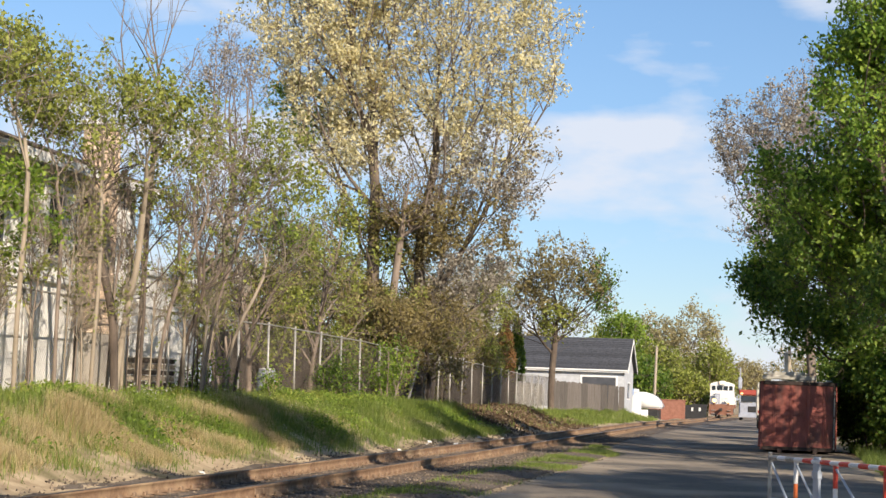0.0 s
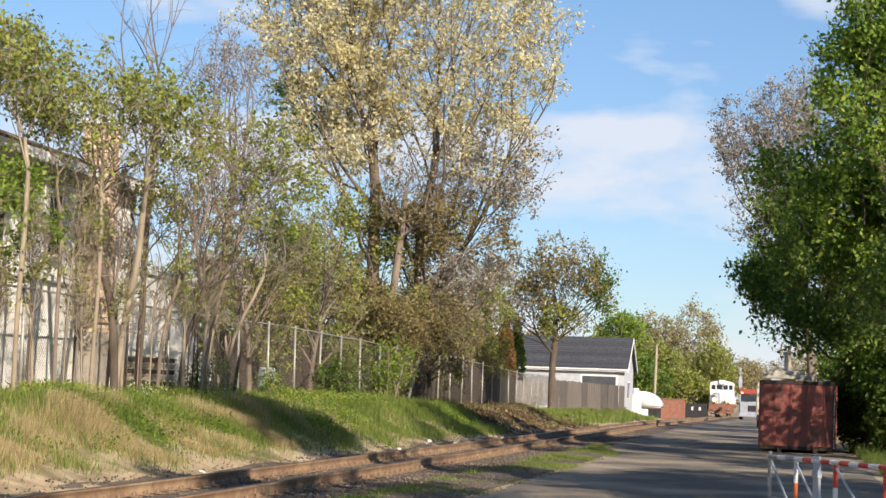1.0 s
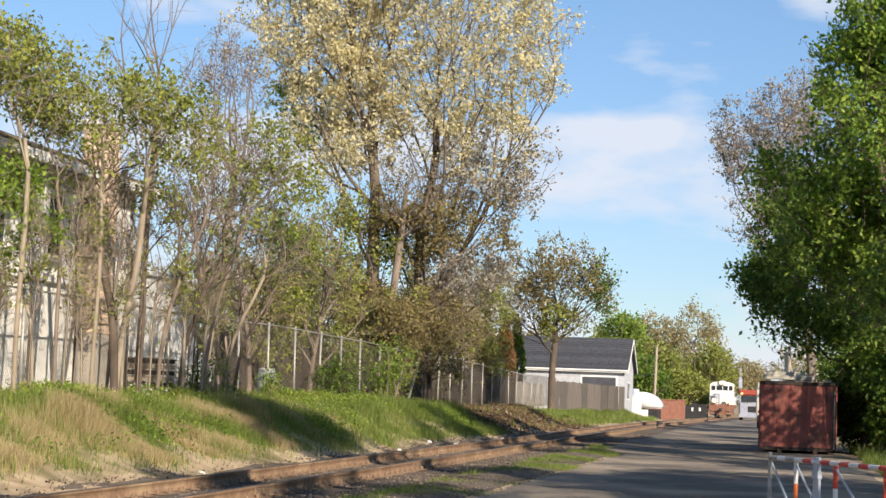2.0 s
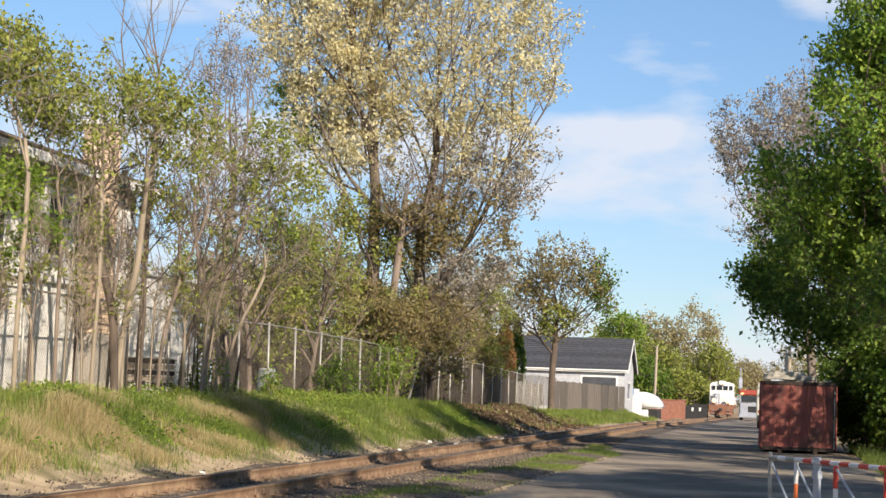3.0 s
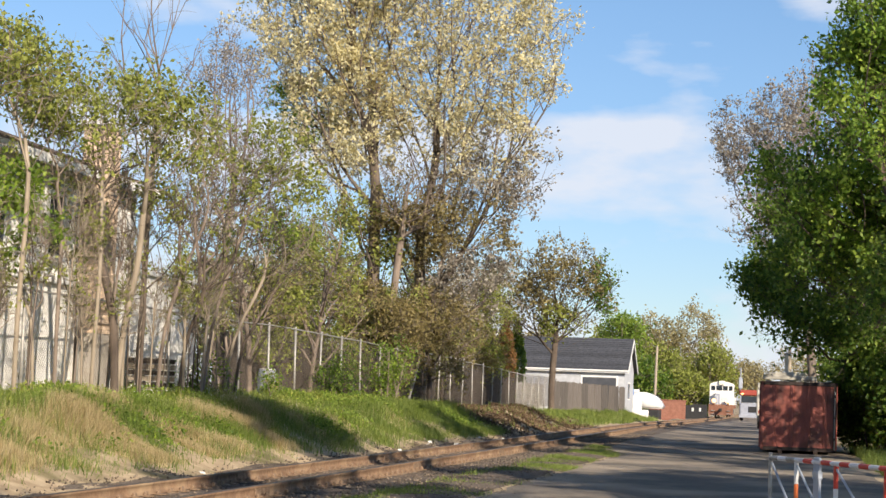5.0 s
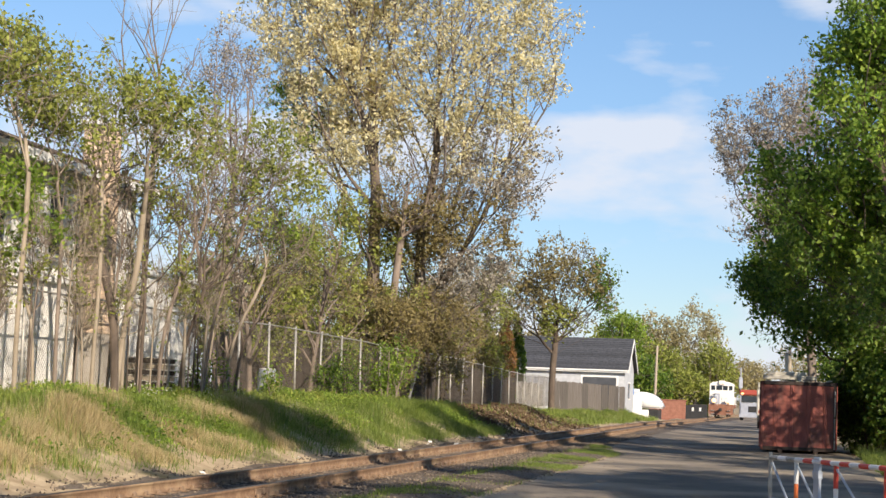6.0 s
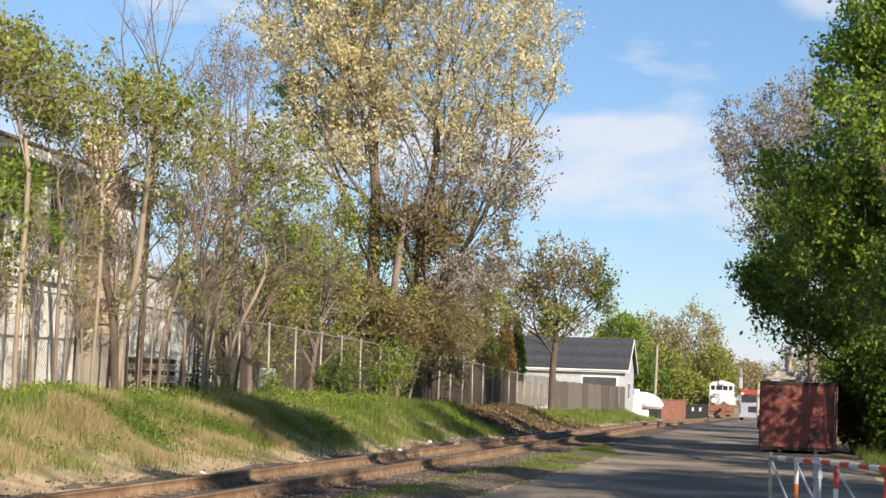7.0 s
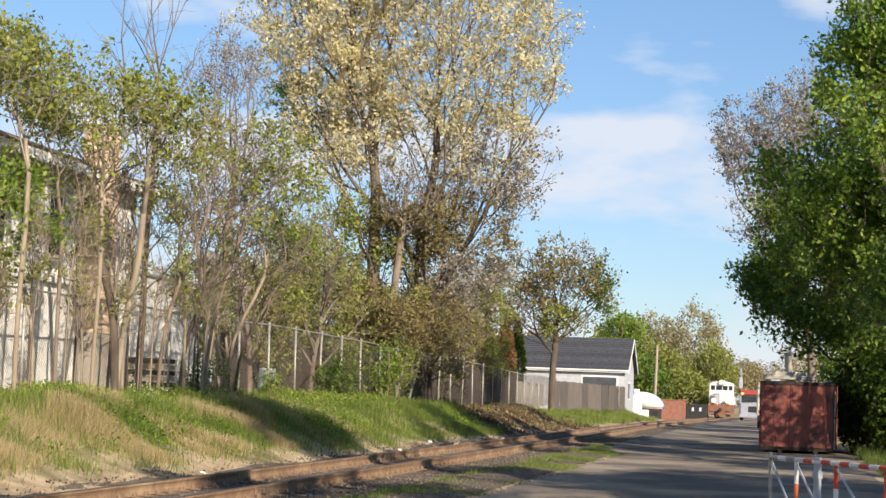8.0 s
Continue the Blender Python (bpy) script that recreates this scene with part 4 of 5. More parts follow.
def board_fence(name, label, x, y0, bays, length, height, base, material, seed, drift=0.0):
    """Panels in a row along y; drift: how far the row moves across to each bay."""
    f = thing(name, label, "fence", kind="structure")
    rng = random.Random(seed)
    panels = [board_panel(length, 0.15, height, rng) for _ in range(3)]
    line = x
    for k in range(bays):
        y, x = y0 + k * length, line + k * drift
        p = part("panel", panels[k % 3], material, f)
        p.location = (x + rng.uniform(-0.03, 0.03), y, base(y))
        p.rotation_euler = (0, rng.uniform(-0.04, 0.04), -math.atan2(drift, length))
        part("post", block((x - 0.17, y - 0.05, base(y) - 0.3), (x - 0.07, y + 0.05, base(y) + height + 0.06), 0.01), material, f)
    return f


wire_fence()
board_fence("board_fence", "dark weathered board fence behind the wire mesh", -17.6, 57, 21, 2.44, 2.05, lambda y: crest(y) + fall(y), BOARD_DARK, 31)
slump = lambda y: crest(y) + fall(y) - 0.08
board_fence("leaning_fence", "dark weathered boards slumped against the wire fence", -15.3, 70.2, 5, 2.44, 1.95, slump, BOARD_DARK, 33)
board_fence("leaning_fence", "dark weathered boards slumped against the wire fence", -15.3, 85.0, 9, 2.44, 1.95, slump, BOARD_DARK, 34)
board_fence("pale_fence", "pale sunlit board fence next to the garage", -15.3, 107.6, 5, 2.44, 1.8, slump, BOARD_PALE, 35)
board_fence("garage_fence", "grey-brown weathered board fence beside the garage", -15.0, 122, 11, 2.45, 2.05, lambda y: crest(y) + fall(y) - 0.05, BOARD, 32, 0.215)


# ---- shed, house and garage ----
def shed():
    s = thing("garden_shed", "small white shed with a dark roof behind the fence", "shed")
    part("wall", block((-17.35, 82.8, 0.7), (-16.0, 86.6, 2.3)), WHITE, s)
    part("roof", prism(bmesh.new(), [(-15.85, 2.3), (-15.85, 2.38), (-17.5, 2.75), (-17.5, 2.3)], "y", 82.5, 86.9), SHINGLE_BROWN, s, "dark shingle roof")


def gable_house(name, label, category, x0, x1, y0, y1, base, eave, ridge, wall, roof, over=0.35):
    """A house whose ridge runs along x; courses of shingles on both slopes."""
    h = thing(name, label, category)
    mid = (y0 + y1) / 2
    part("wall", prism(bmesh.new(), [(y0, base), (y1, base), (y1, eave), (mid, ridge - 0.1), (y0, eave)], "x", x0, x1), wall, h)
    slope = (ridge - eave) / (mid - y0)
    deck = part("roof", prism(bmesh.new(), [(y0 - over, eave - over * slope), (mid, ridge), (y1 + over, eave - over * slope),
                              (y1 + over, eave - over * slope + 0.1), (mid, ridge + 0.12), (y0 - over, eave - over * slope + 0.1)], "x", x0 - 0.3, x1 + 0.3), roof, h, "dark shingle roof")
    rows = 16
    rng = random.Random(5)
    for i in range(rows):
        t0, t1 = i / rows, (i + 1) / rows + 0.012
        ya, yb = y0 - over + t0 * (mid - y0 + over), y0 - over + t1 * (mid - y0 + over)
        za, zb = eave - over * slope + 0.1 + t0 * (ridge + 0.02 - eave + over * slope), eave - over * slope + 0.1 + t1 * (ridge + 0.02 - eave + over * slope)
        part("shingle_course", prism(bmesh.new(), [(ya, za + 0.005), (yb, zb + 0.003), (yb, zb + 0.012), (ya, za + 0.045)], "x", x0 - 0.3 + rng.uniform(-0.01, 0.01), x1 + 0.3), roof, deck)
    part("fascia", block((x0 - 0.3, y0 - over - 0.04, eave - over * slope - 0.12), (x1 + 0.3, y0 - over - 0.002, eave - over * slope + 0.1)), TRIM, h)
    part("gutter", block((x0 - 0.3, y0 - over - 0.14, eave - over * slope - 0.02), (x1 + 0.3, y0 - over - 0.045, eave - over * slope + 0.08), 0.02), TRIM, h)
    bm = bmesh.new()
    for a, b in (((y0 - over, eave - over * slope), (mid, ridge)), ((mid, ridge), (y1 + over, eave - over * slope))):
        prism(bm, [(a[0], a[1] - 0.14), (b[0], b[1] - 0.14), (b[0], b[1] + 0.13), (a[0], a[1] + 0.11)], "x", x1 + 0.302, x1 + 0.35)
    part("barge_board", bm, TRIM, h)
    return h


def garage():
    g = gable_house("garage", "white garage with a dark shingle roof and grey door", "garage", -23.5, -12.75, 150, 158.6, -0.2, 3.9, 6.25, SIDING, SHINGLE)
    door = part("door", block((-16.05, 149.93, 0.3), (-13.4, 149.98, 3.2)), GREY_DOOR, g, "dark grey roller door")
    for k in range(5):
        part("panel", block((-16.0, 149.9, 0.36 + 0.57 * k), (-13.45, 149.929, 0.36 + 0.57 * k + 0.5), 0.01), GREY_DOOR, door)
    for x0, x1 in ((-16.2, -16.05), (-13.4, -13.25)):
        part("door_frame", block((x0, 149.9, 0.2), (x1, 149.99, 3.35)), TRIM, g)
    part("door_frame", block((-16.05, 149.9, 3.2), (-13.4, 149.99, 3.35)), TRIM, g)
    win = part("window", block((-12.75, 153.4, 1.6), (-12.7, 154.6, 2.8)), GLASS, g, "dark side window")
    part("frame", block((-12.75, 153.3, 1.5), (-12.66, 154.7, 1.59)), TRIM, win)
    part("frame", block((-12.75, 153.3, 2.81), (-12.66, 154.7, 2.9)), TRIM, win)
    for k in range(14):
        part("clapboard", block((-23.5, 149.955, 0.0 + 0.27 * k), (-16.22, 149.998, 0.0 + 0.27 * k + 0.25)), SIDING, g)


shed()
garage()
gable_house("house", "house with white eaves and a grey roof behind the conifers", "house", -31, -21.2, 133, 141, 0.1, 4.55, 6.2, SIDING, SHINGLE)


# ---- roll-off container ----
def dumpster():
    d = thing("roll_off_container", "rusty red steel roll-off container full of scrap", "container", pose(0, 64, 0.0, 0, 0, 0.5))
    x0, x1, top = -0.94, 1.50, 2.38
    part("end_wall", block((x0 + 0.09, 0.03, 0.22), (x1 - 0.09, 0.075, top - 0.12)), RED, d, "dented red steel end wall")
    for x in (x0, x1 - 0.1):
        part("corner_post", block((x, 0, 0.12), (x + 0.1, 0.12, top), 0.012), DARK_STEEL if x > 0 else RED, d)
    part("top_rail", block((x0, 0, top - 0.12), (x1, 0.12, top), 0.012), DARK_STEEL, d, "dark rusted top rail")
    part("sill", block((x0, 0, 0.12), (x1, 0.12, 0.24), 0.012), DARK_STEEL, d)
    for k in range(4):
        x = x0 + 0.4 + 0.54 * k
        part("rib", prism(bmesh.new(), [(x, 0.03), (x + 0.02, 0.003), (x + 0.09, 0.003), (x + 0.11, 0.03)], "z", 0.242, top - 0.122), RED, d)
    part("cross_rib", block((x0 + 0.1, 0.012, 1.28), (x1 - 0.1, 0.031, 1.4), 0.004), RED, d)
    latch = part("latch", rod(bmesh.new(), (x1 - 0.05, -0.03, 0.2), (x1 - 0.05, -0.03, 2.1), 0.022), STEEL, d, "steel latch bar")
    for z in (0.5, 1.2, 1.9):
        part("bracket", block((x1 - 0.1, -0.05, z), (x1 - 0.002, -0.001, z + 0.08), 0.005), DARK_STEEL, latch)
    for x in (x0, x1 - 0.06):
        side = part("side_wall", block((x, 0.12, 0.2), (x + 0.06, 6.4, top - 0.1)), RED, d)
        for k in range(9):
            part("side_rib", block((x - 0.05 if x < 0 else x + 0.062, 0.4 + 0.65 * k, 0.2), (x - 0.002 if x < 0 else x + 0.11, 0.5 + 0.65 * k, top - 0.1), 0.01), RED, side)
        part("side_rail", block((x - 0.04, 0.122, top - 0.098), (x + 0.1, 6.4, top - 0.002), 0.01), DARK_STEEL, side)
    part("floor", block((x0, 0.12, 0.16), (x1, 6.4, 0.2)), DARK_STEEL, d)
    part("back_wall", block((x0, 6.4, 0.2), (x1, 6.46, top)), RED, d)
    for x in (x0 + 0.6, x1 - 0.7):
        part("skid", block((x, -0.1, 0.03), (x + 0.1, 6.4, 0.16), 0.01), DARK_STEEL, d)
        part("roller", rod(bmesh.new(), (x - 0.02, -0.02, 0.12), (x + 0.12, -0.02, 0.12), 0.1, sides=14), DARK_STEEL, d)
    # scrap standing above the rim
    heap = thing("scrap_heap", "pale broken boards and sheets heaped in the container", "scrap")
    rng = random.Random(9)
    for k in range(26):
        a = Vector((rng.uniform(-0.7, 1.0), 64 + rng.uniform(0.6, 5.5), rng.uniform(2.1, 2.42)))
        b = a + Vector((rng.uniform(-0.9, 0.9), rng.uniform(-1, 1), rng.uniform(-0.05, 0.22)))
        b.x, b.z = min(1.3, max(-0.75, b.x)), min(2.66, b.z)
        m = Matrix.Translation((a + b) / 2) @ (b - a).to_track_quat("X", "Z").to_matrix().to_4x4()
        part("board", box(bmesh.new(), (-(b - a).length / 2, -rng.uniform(0.05, 0.2), -0.015), ((b - a).length / 2, 0.08, 0.02), 0.004, m), PALE_JUNK, heap)
    part("beam", box(bmesh.new(), (-0.9, 64.3, 2.44), (0.85, 64.5, 2.58), 0.015), PALE_JUNK, heap, "long pale beam across the rim")
    part("beam", box(bmesh.new(), (-0.2, 64.7, 2.3), (-0.08, 64.82, 3.35), 0.01), PALE_JUNK, heap, "upright pale post")
    part("beam", box(bmesh.new(), (-0.75, 64.6, 2.58), (0.5, 64.8, 2.7), 0.015), PALE_JUNK, heap)
    part("fill", block((-0.86, 64.2, 0.3), (1.42, 70.2, 2.2), 0.1), BOARD_DARK, heap)


dumpster()


# ---- road barrier ----
def barrier():
    b = thing("road_barrier", "tubular steel road barrier banded red and white", "barrier")
    a, e = Vector((-0.2, 22.0, 0)), Vector((1.46, 18.6, 0))
    way = (e - a) / 9.0
    top = 1.06

    def at(k, z):
        p = a + way * k
        return (p.x, p.y, z)
    rail = part("top_rail", rod(bmesh.new(), at(0, top - 0.02), at(9, top - 0.02), 0.022), STEEL, b, "top rail")
    for k in range(18):
        m = (STEEL, WHITE_BAND)[k % 2] if k < 4 else (RED_BAND, WHITE_BAND)[k % 2]
        part("band", rod(bmesh.new(), at(k * 0.5 + 0.01, top - 0.02), at(k * 0.5 + 0.49, top - 0.02), 0.027), m, rail)
    part("bottom_rail", rod(bmesh.new(), at(0, 0.22), at(9, 0.22), 0.022), STEEL, b)
    part("mid_rail", rod(bmesh.new(), at(0, 0.58), at(2.4, 0.58), 0.018), STEEL, b)
    for k, (low, high, r, foot) in {0: (STEEL, STEEL, 0.022, 1.1), 1.55: (ORANGE_BAND, WHITE_BAND, 0.024, 1.02), 3.75: (WHITE_BAND, RED_BAND, 0.026, 1.02),
                                    6.35: (RED_BAND, RED_BAND, 0.036, 1.02), 9: (STEEL, STEEL, 0.022, 1.1)}.items():
        post = part("post", rod(bmesh.new(), at(k, 0.0), at(k, 0.78), r), low, b)
        part("sleeve", rod(bmesh.new(), at(k, 0.78), at(k, foot), r * 1.02), high, post)
        p = at(k, 0)
        part("foot", block((p[0] - 0.05, p[1] - 0.3, 0.02), (p[0] + 0.05, p[1] + 0.3, 0.06), 0.01), STEEL, post)
    p = at(2.75, 0)
    m = Matrix.Translation(p) @ Matrix.Rotation(math.atan2(way.y, way.x), 4, "Z")
    plate = part("plate", box(bmesh.new(), (-0.065, -0.02, 0.1), (0.065, 0.015, 1.09), 0.006, m), GREY_PAINT, b, "grey-blue flat upright")
    part("collar", box(bmesh.new(), (-0.072, -0.03, 0.86), (0.072, 0.025, 0.94), 0.005, m), GREY_PAINT, plate)
    part("collar", box(bmesh.new(), (-0.072, -0.03, 0.60), (0.072, 0.025, 0.66), 0.005, m), GREY_PAINT, plate)
    for k0, k1 in ((0.1, 1.9), (1.6, 3.6), (3.8, 6.2), (6.4, 8.9)):
        part("brace", rod(bmesh.new(), at(k0, top - 0.08), at(k1, 0.25), 0.014), GREY_PAINT, b)


barrier()


# ---- locomotive ----
def wheel_pair(parent, y):
    w = part("wheel", rod(bmesh.new(), (-0.80, y, 0.5), (-0.66, y, 0.5), 0.5, sides=20), DARK_STEEL, parent)
    part("wheel", rod(bmesh.new(), (0.66, y, 0.5), (0.80, y, 0.5), 0.5, sides=20), DARK_STEEL, parent)
    part("axle", rod(bmesh.new(), (-0.66, y, 0.5), (0.66, y, 0.5), 0.09), DARK_STEEL, w)


def arched(half, low, side, crown, n=8):
    """Cross-section of a cab: upright sides and an arched roof."""
    pts = [(-half, low), (half, low), (half, side)]
    for i in range(1, n):
        a = math.pi * i / n
        pts.append((half * math.cos(a), side + (crown - side) * math.sin(a)))
    return pts + [(-half, side)]


def locomotive():
    """Nose towards -y, rail tops at z = 0."""
    l = thing("locomotive", "white diesel locomotive with lit headlamps coming down the track", "locomotive")
    part("frame", block((-1.4, 0.5, 1.05), (1.4, 15.8, 1.5), 0.03), LOCO_RUST, l, "rust-red underframe")
    pilot = part("pilot", prism(bmesh.new(), [(-1.45, 0.25), (1.45, 0.25), (1.5, 0.6), (1.5, 1.55), (-1.5, 1.55), (-1.5, 0.6)], "y", 0.3, 0.5), LOCO_RUST, l, "rust-red front pilot plate")
    part("coupler", box(block((-0.14, -0.25, 0.75), (0.14, 0.3, 1.05), 0.03), (-0.22, -0.42, 0.7), (0.16, -0.24, 1.08), 0.04), BLACK, pilot, "black coupler")
    for x in (-1.2, 0.75):
        part("step", block((x, 0.1, 0.35), (x + 0.45, 0.299, 0.42), 0.01), STEEL, pilot)
        part("step", block((x, 0.1, 0.75), (x + 0.45, 0.299, 0.82), 0.01), STEEL, pilot)
    for x in (-0.86, 0.86):
        lamp_part = part("ditch_light", rod(bmesh.new(), (x, 0.12, 2.0), (x, 0.38, 2.0), 0.27, sides=16), LOCO_WHITE, l, "lit ditch light")
        part("lens", rod(bmesh.new(), (x, 0.08, 2.0), (x, 0.12, 2.0), 0.25, sides=16), LAMP_GLOW, lamp_part, "glowing lamp")
        part("bracket", block((x - 0.12, 0.16, 1.5), (x + 0.12, 0.36, 1.8), 0.02), LOCO_RUST, lamp_part)
    part("nose", prism(bmesh.new(), arched(0.82, 1.5, 2.95, 3.15), "y", 0.9, 2.6), LOCO_WHITE, l, "white low nose")
    part("nose_door", block((-0.15, 0.87, 1.6), (0.45, 0.898, 2.9), 0.01), LOCO_WHITE, l)
    # grey on the nose's left stands for the shade falling there
    part("nose_shade_panel", block((-0.8, 0.87, 1.6), (-0.18, 0.897, 2.9), 0.01), LOCO_GREY, l, "grey panel for the shaded side of the nose")
    cab = part("cab", prism(bmesh.new(), arched(1.5, 1.5, 4.0, 4.42), "y", 2.6, 5.0), LOCO_WHITE, l, "white cab with arched roof")
    for x0, x1 in ((-1.32, -0.82), (-0.68, 0.06), (0.14, 0.72), (0.86, 1.32)):
        pane = part("cab_window", block((x0, 2.57, 3.3), (x1, 2.598, 3.86), 0.01), GLASS, cab, "dark cab window")
        part("frame", block((x0 - 0.05, 2.56, 3.22), (x1 + 0.05, 2.597, 3.298), 0.005), TRIM, pane)
    for s in (-1, 1):
        pane = part("cab_window", block((s * 1.51 - 0.012, 3.0, 3.1), (s * 1.51 + 0.012, 4.6, 3.8)), GLASS, cab, "dark side window")
    head = part("headlight", box(bmesh.new(), (-0.42, 2.3, 3.98), (0.42, 2.62, 4.5), 0.08), LOCO_WHITE, cab, "twin headlight housing")
    for x in (-0.17, 0.17):
        part("lens", rod(bmesh.new(), (x, 2.26, 4.25), (x, 2.31, 4.25), 0.13, sides=14), LAMP_GLOW, head, "glowing lamp")
    hood = part("long_hood", prism(bmesh.new(), arched(0.95, 1.5, 3.8, 4.1), "y", 5.0, 15.2), LOCO_WHITE, l, "white long hood")
    for k in range(8):
        for s in (-1, 1):
            part("hood_door", block((s * 0.965 - 0.012, 5.4 + 1.2 * k, 1.8), (s * 0.965 + 0.012, 6.4 + 1.2 * k, 3.5)), LOCO_WHITE, hood)
    for y in (8.0, 11.0, 13.5):
        part("fan", rod(bmesh.new(), (0, y, 4.05), (0, y, 4.3), 0.55, sides=18), LOCO_GREY, hood)
    part("fuel_tank", block((-1.3, 5.8, 0.35), (1.3, 10.2, 1.05), 0.15), BLACK, l)
    for y in (2.0, 4.4, 11.8, 14.2):
        wheel_pair(l, y)
    for y in (2.0, 11.8):
        for s in (-1, 1):
            part("truck_frame", block((s * 0.98 - 0.08, y - 0.7, 0.45), (s * 0.98 + 0.08, y + 3.1, 0.85), 0.04), BLACK, l)
    for s in (-1, 1):
        rail = part("handrail", rod(bmesh.new(), (s * 1.4, 5.1, 2.5), (s * 1.4, 15.6, 2.5), 0.02), TRIM, l)
        for k in range(7):
            part("stanchion", rod(bmesh.new(), (s * 1.4, 5.2 + 1.7 * k, 1.5), (s * 1.4, 5.2 + 1.7 * k, 2.5), 0.018), TRIM, rail)
        front = part("handrail", rod(bmesh.new(), (s * 1.4, 0.45, 2.6), (s * 0.45, 0.45, 2.6), 0.022), TRIM, l)
        part("stanchion", rod(bmesh.new(), (s * 1.4, 0.45, 1.5), (s * 1.4, 0.45, 2.6), 0.02), TRIM, front)
        part("stanchion", rod(bmesh.new(), (s * 0.45, 0.45, 1.5), (s * 0.45, 0.45, 2.6), 0.02), TRIM, front)
    return l


loco = locomotive()


# ---- vehicles by the crossing ----
def tyre(parent, x, y, r=0.48):
    t = part("wheel", rod(bmesh.new(), (x - 0.14, y, r), (x + 0.14, y, r), r, sides=18), RUBBER, parent)
    part("hub", rod(bmesh.new(), (x - 0.15, y, r), (x + 0.15, y, r), r * 0.5, sides=12), STEEL, t)


def utility_truck():
    t = thing("utility_truck", "pale utility truck with a boom parked behind the container", "truck", pose(0.42, 126, fall(126) + 0.02))
    part("chassis", block((-2.4, 0.3, 0.55), (-0.4, 6.5, 0.85), 0.03), BLACK, t)
    part("body", block((-2.55, 0, 0.85), (0.1, 4.2, 2.55), 0.06), PALE_JUNK, t, "pale service body")
    cab = part("cab", prism(bmesh.new(), [(4.3, 0.8), (6.8, 0.8), (6.8, 1.6), (6.2, 2.6), (4.3, 2.6)], "x", -2.4, -0.1), PALE_JUNK, t, "pale cab")
    part("rear_window", block((-2.1, 4.27, 1.7), (-0.4, 4.298, 2.4)), GLASS, cab)
    part("boom", box(bmesh.new(), (-1.7, 1.3, 3.6), (1.5, 1.6, 3.74), 0.03), PALE_JUNK, t, "pale boom")
    part("turret", rod(bmesh.new(), (-0.6, 1.5, 2.55), (-0.6, 1.5, 3.55), 0.28, sides=14), PALE_JUNK, t)
    part("mast", rod(bmesh.new(), (-0.5, 1.5, 3.8), (-0.5, 1.5, 5.3), 0.13, 0.11), POLE_WOOD, t)
    for k in range(4):
        part("locker", block((-2.5 + 0.95 * k, 0.6, 2.56), (-1.7 + 0.95 * k, 2.4, 3.0 + 0.14 * (k % 3)), 0.04), PALE_JUNK, t)
    part("bumper", block((-2.5, -0.12, 0.5), (0.05, -0.002, 0.84), 0.02), BLACK, t)
    for x in (-2.35, -0.2):
        tyre(t, x, 1.2, 0.5), tyre(t, x, 5.6, 0.5)
        part("tail_light", block((x - 0.08, -0.02, 1.0), (x + 0.08, -0.001, 1.2)), TRUCK_RED, t, "red tail light")


def red_truck():
    t = thing("flatbed_truck", "grey truck with a red roof waiting by the crossing", "truck", pose(-4.3, 214, fall(214) + 0.02))
    part("bumper", block((-1.2, -0.1, 0.35), (1.2, 0.1, 0.75), 0.04), LOCO_GREY, t)
    part("body", block((-1.15, 0.1, 0.5), (1.15, 2.2, 2.0), 0.1), LOCO_GREY, t, "grey cab front")
    part("grille", block((-0.2, 0.05, 0.95), (0.75, 0.098, 1.6), 0.02), BLACK, t, "dark grille")
    part("windscreen", block((-1.0, 0.05, 2.05), (1.0, 0.2, 2.75), 0.03), GLASS, t)
    for x in (-1.08, 1.0):
        part("pillar", block((x, 0.06, 2.0), (x + 0.1, 0.3, 2.8)), LOCO_GREY, t)
    part("roof", block((-1.2, 0.0, 2.8), (1.25, 2.4, 3.4), 0.1), TRUCK_RED, t, "red roof box")
    part("marker_light", block((-1.0, -0.04, 2.9), (-0.75, -0.001, 3.05), 0.01), LAMP_GLOW, t, "lit marker lamp")
    part("bed", block((-1.2, 2.3, 0.8), (1.2, 7.0, 1.2), 0.05), BLACK, t)
    for x in (-1.0, 1.0):
        tyre(t, x, 1.0), tyre(t, x, 5.6)


utility_truck()
red_truck()


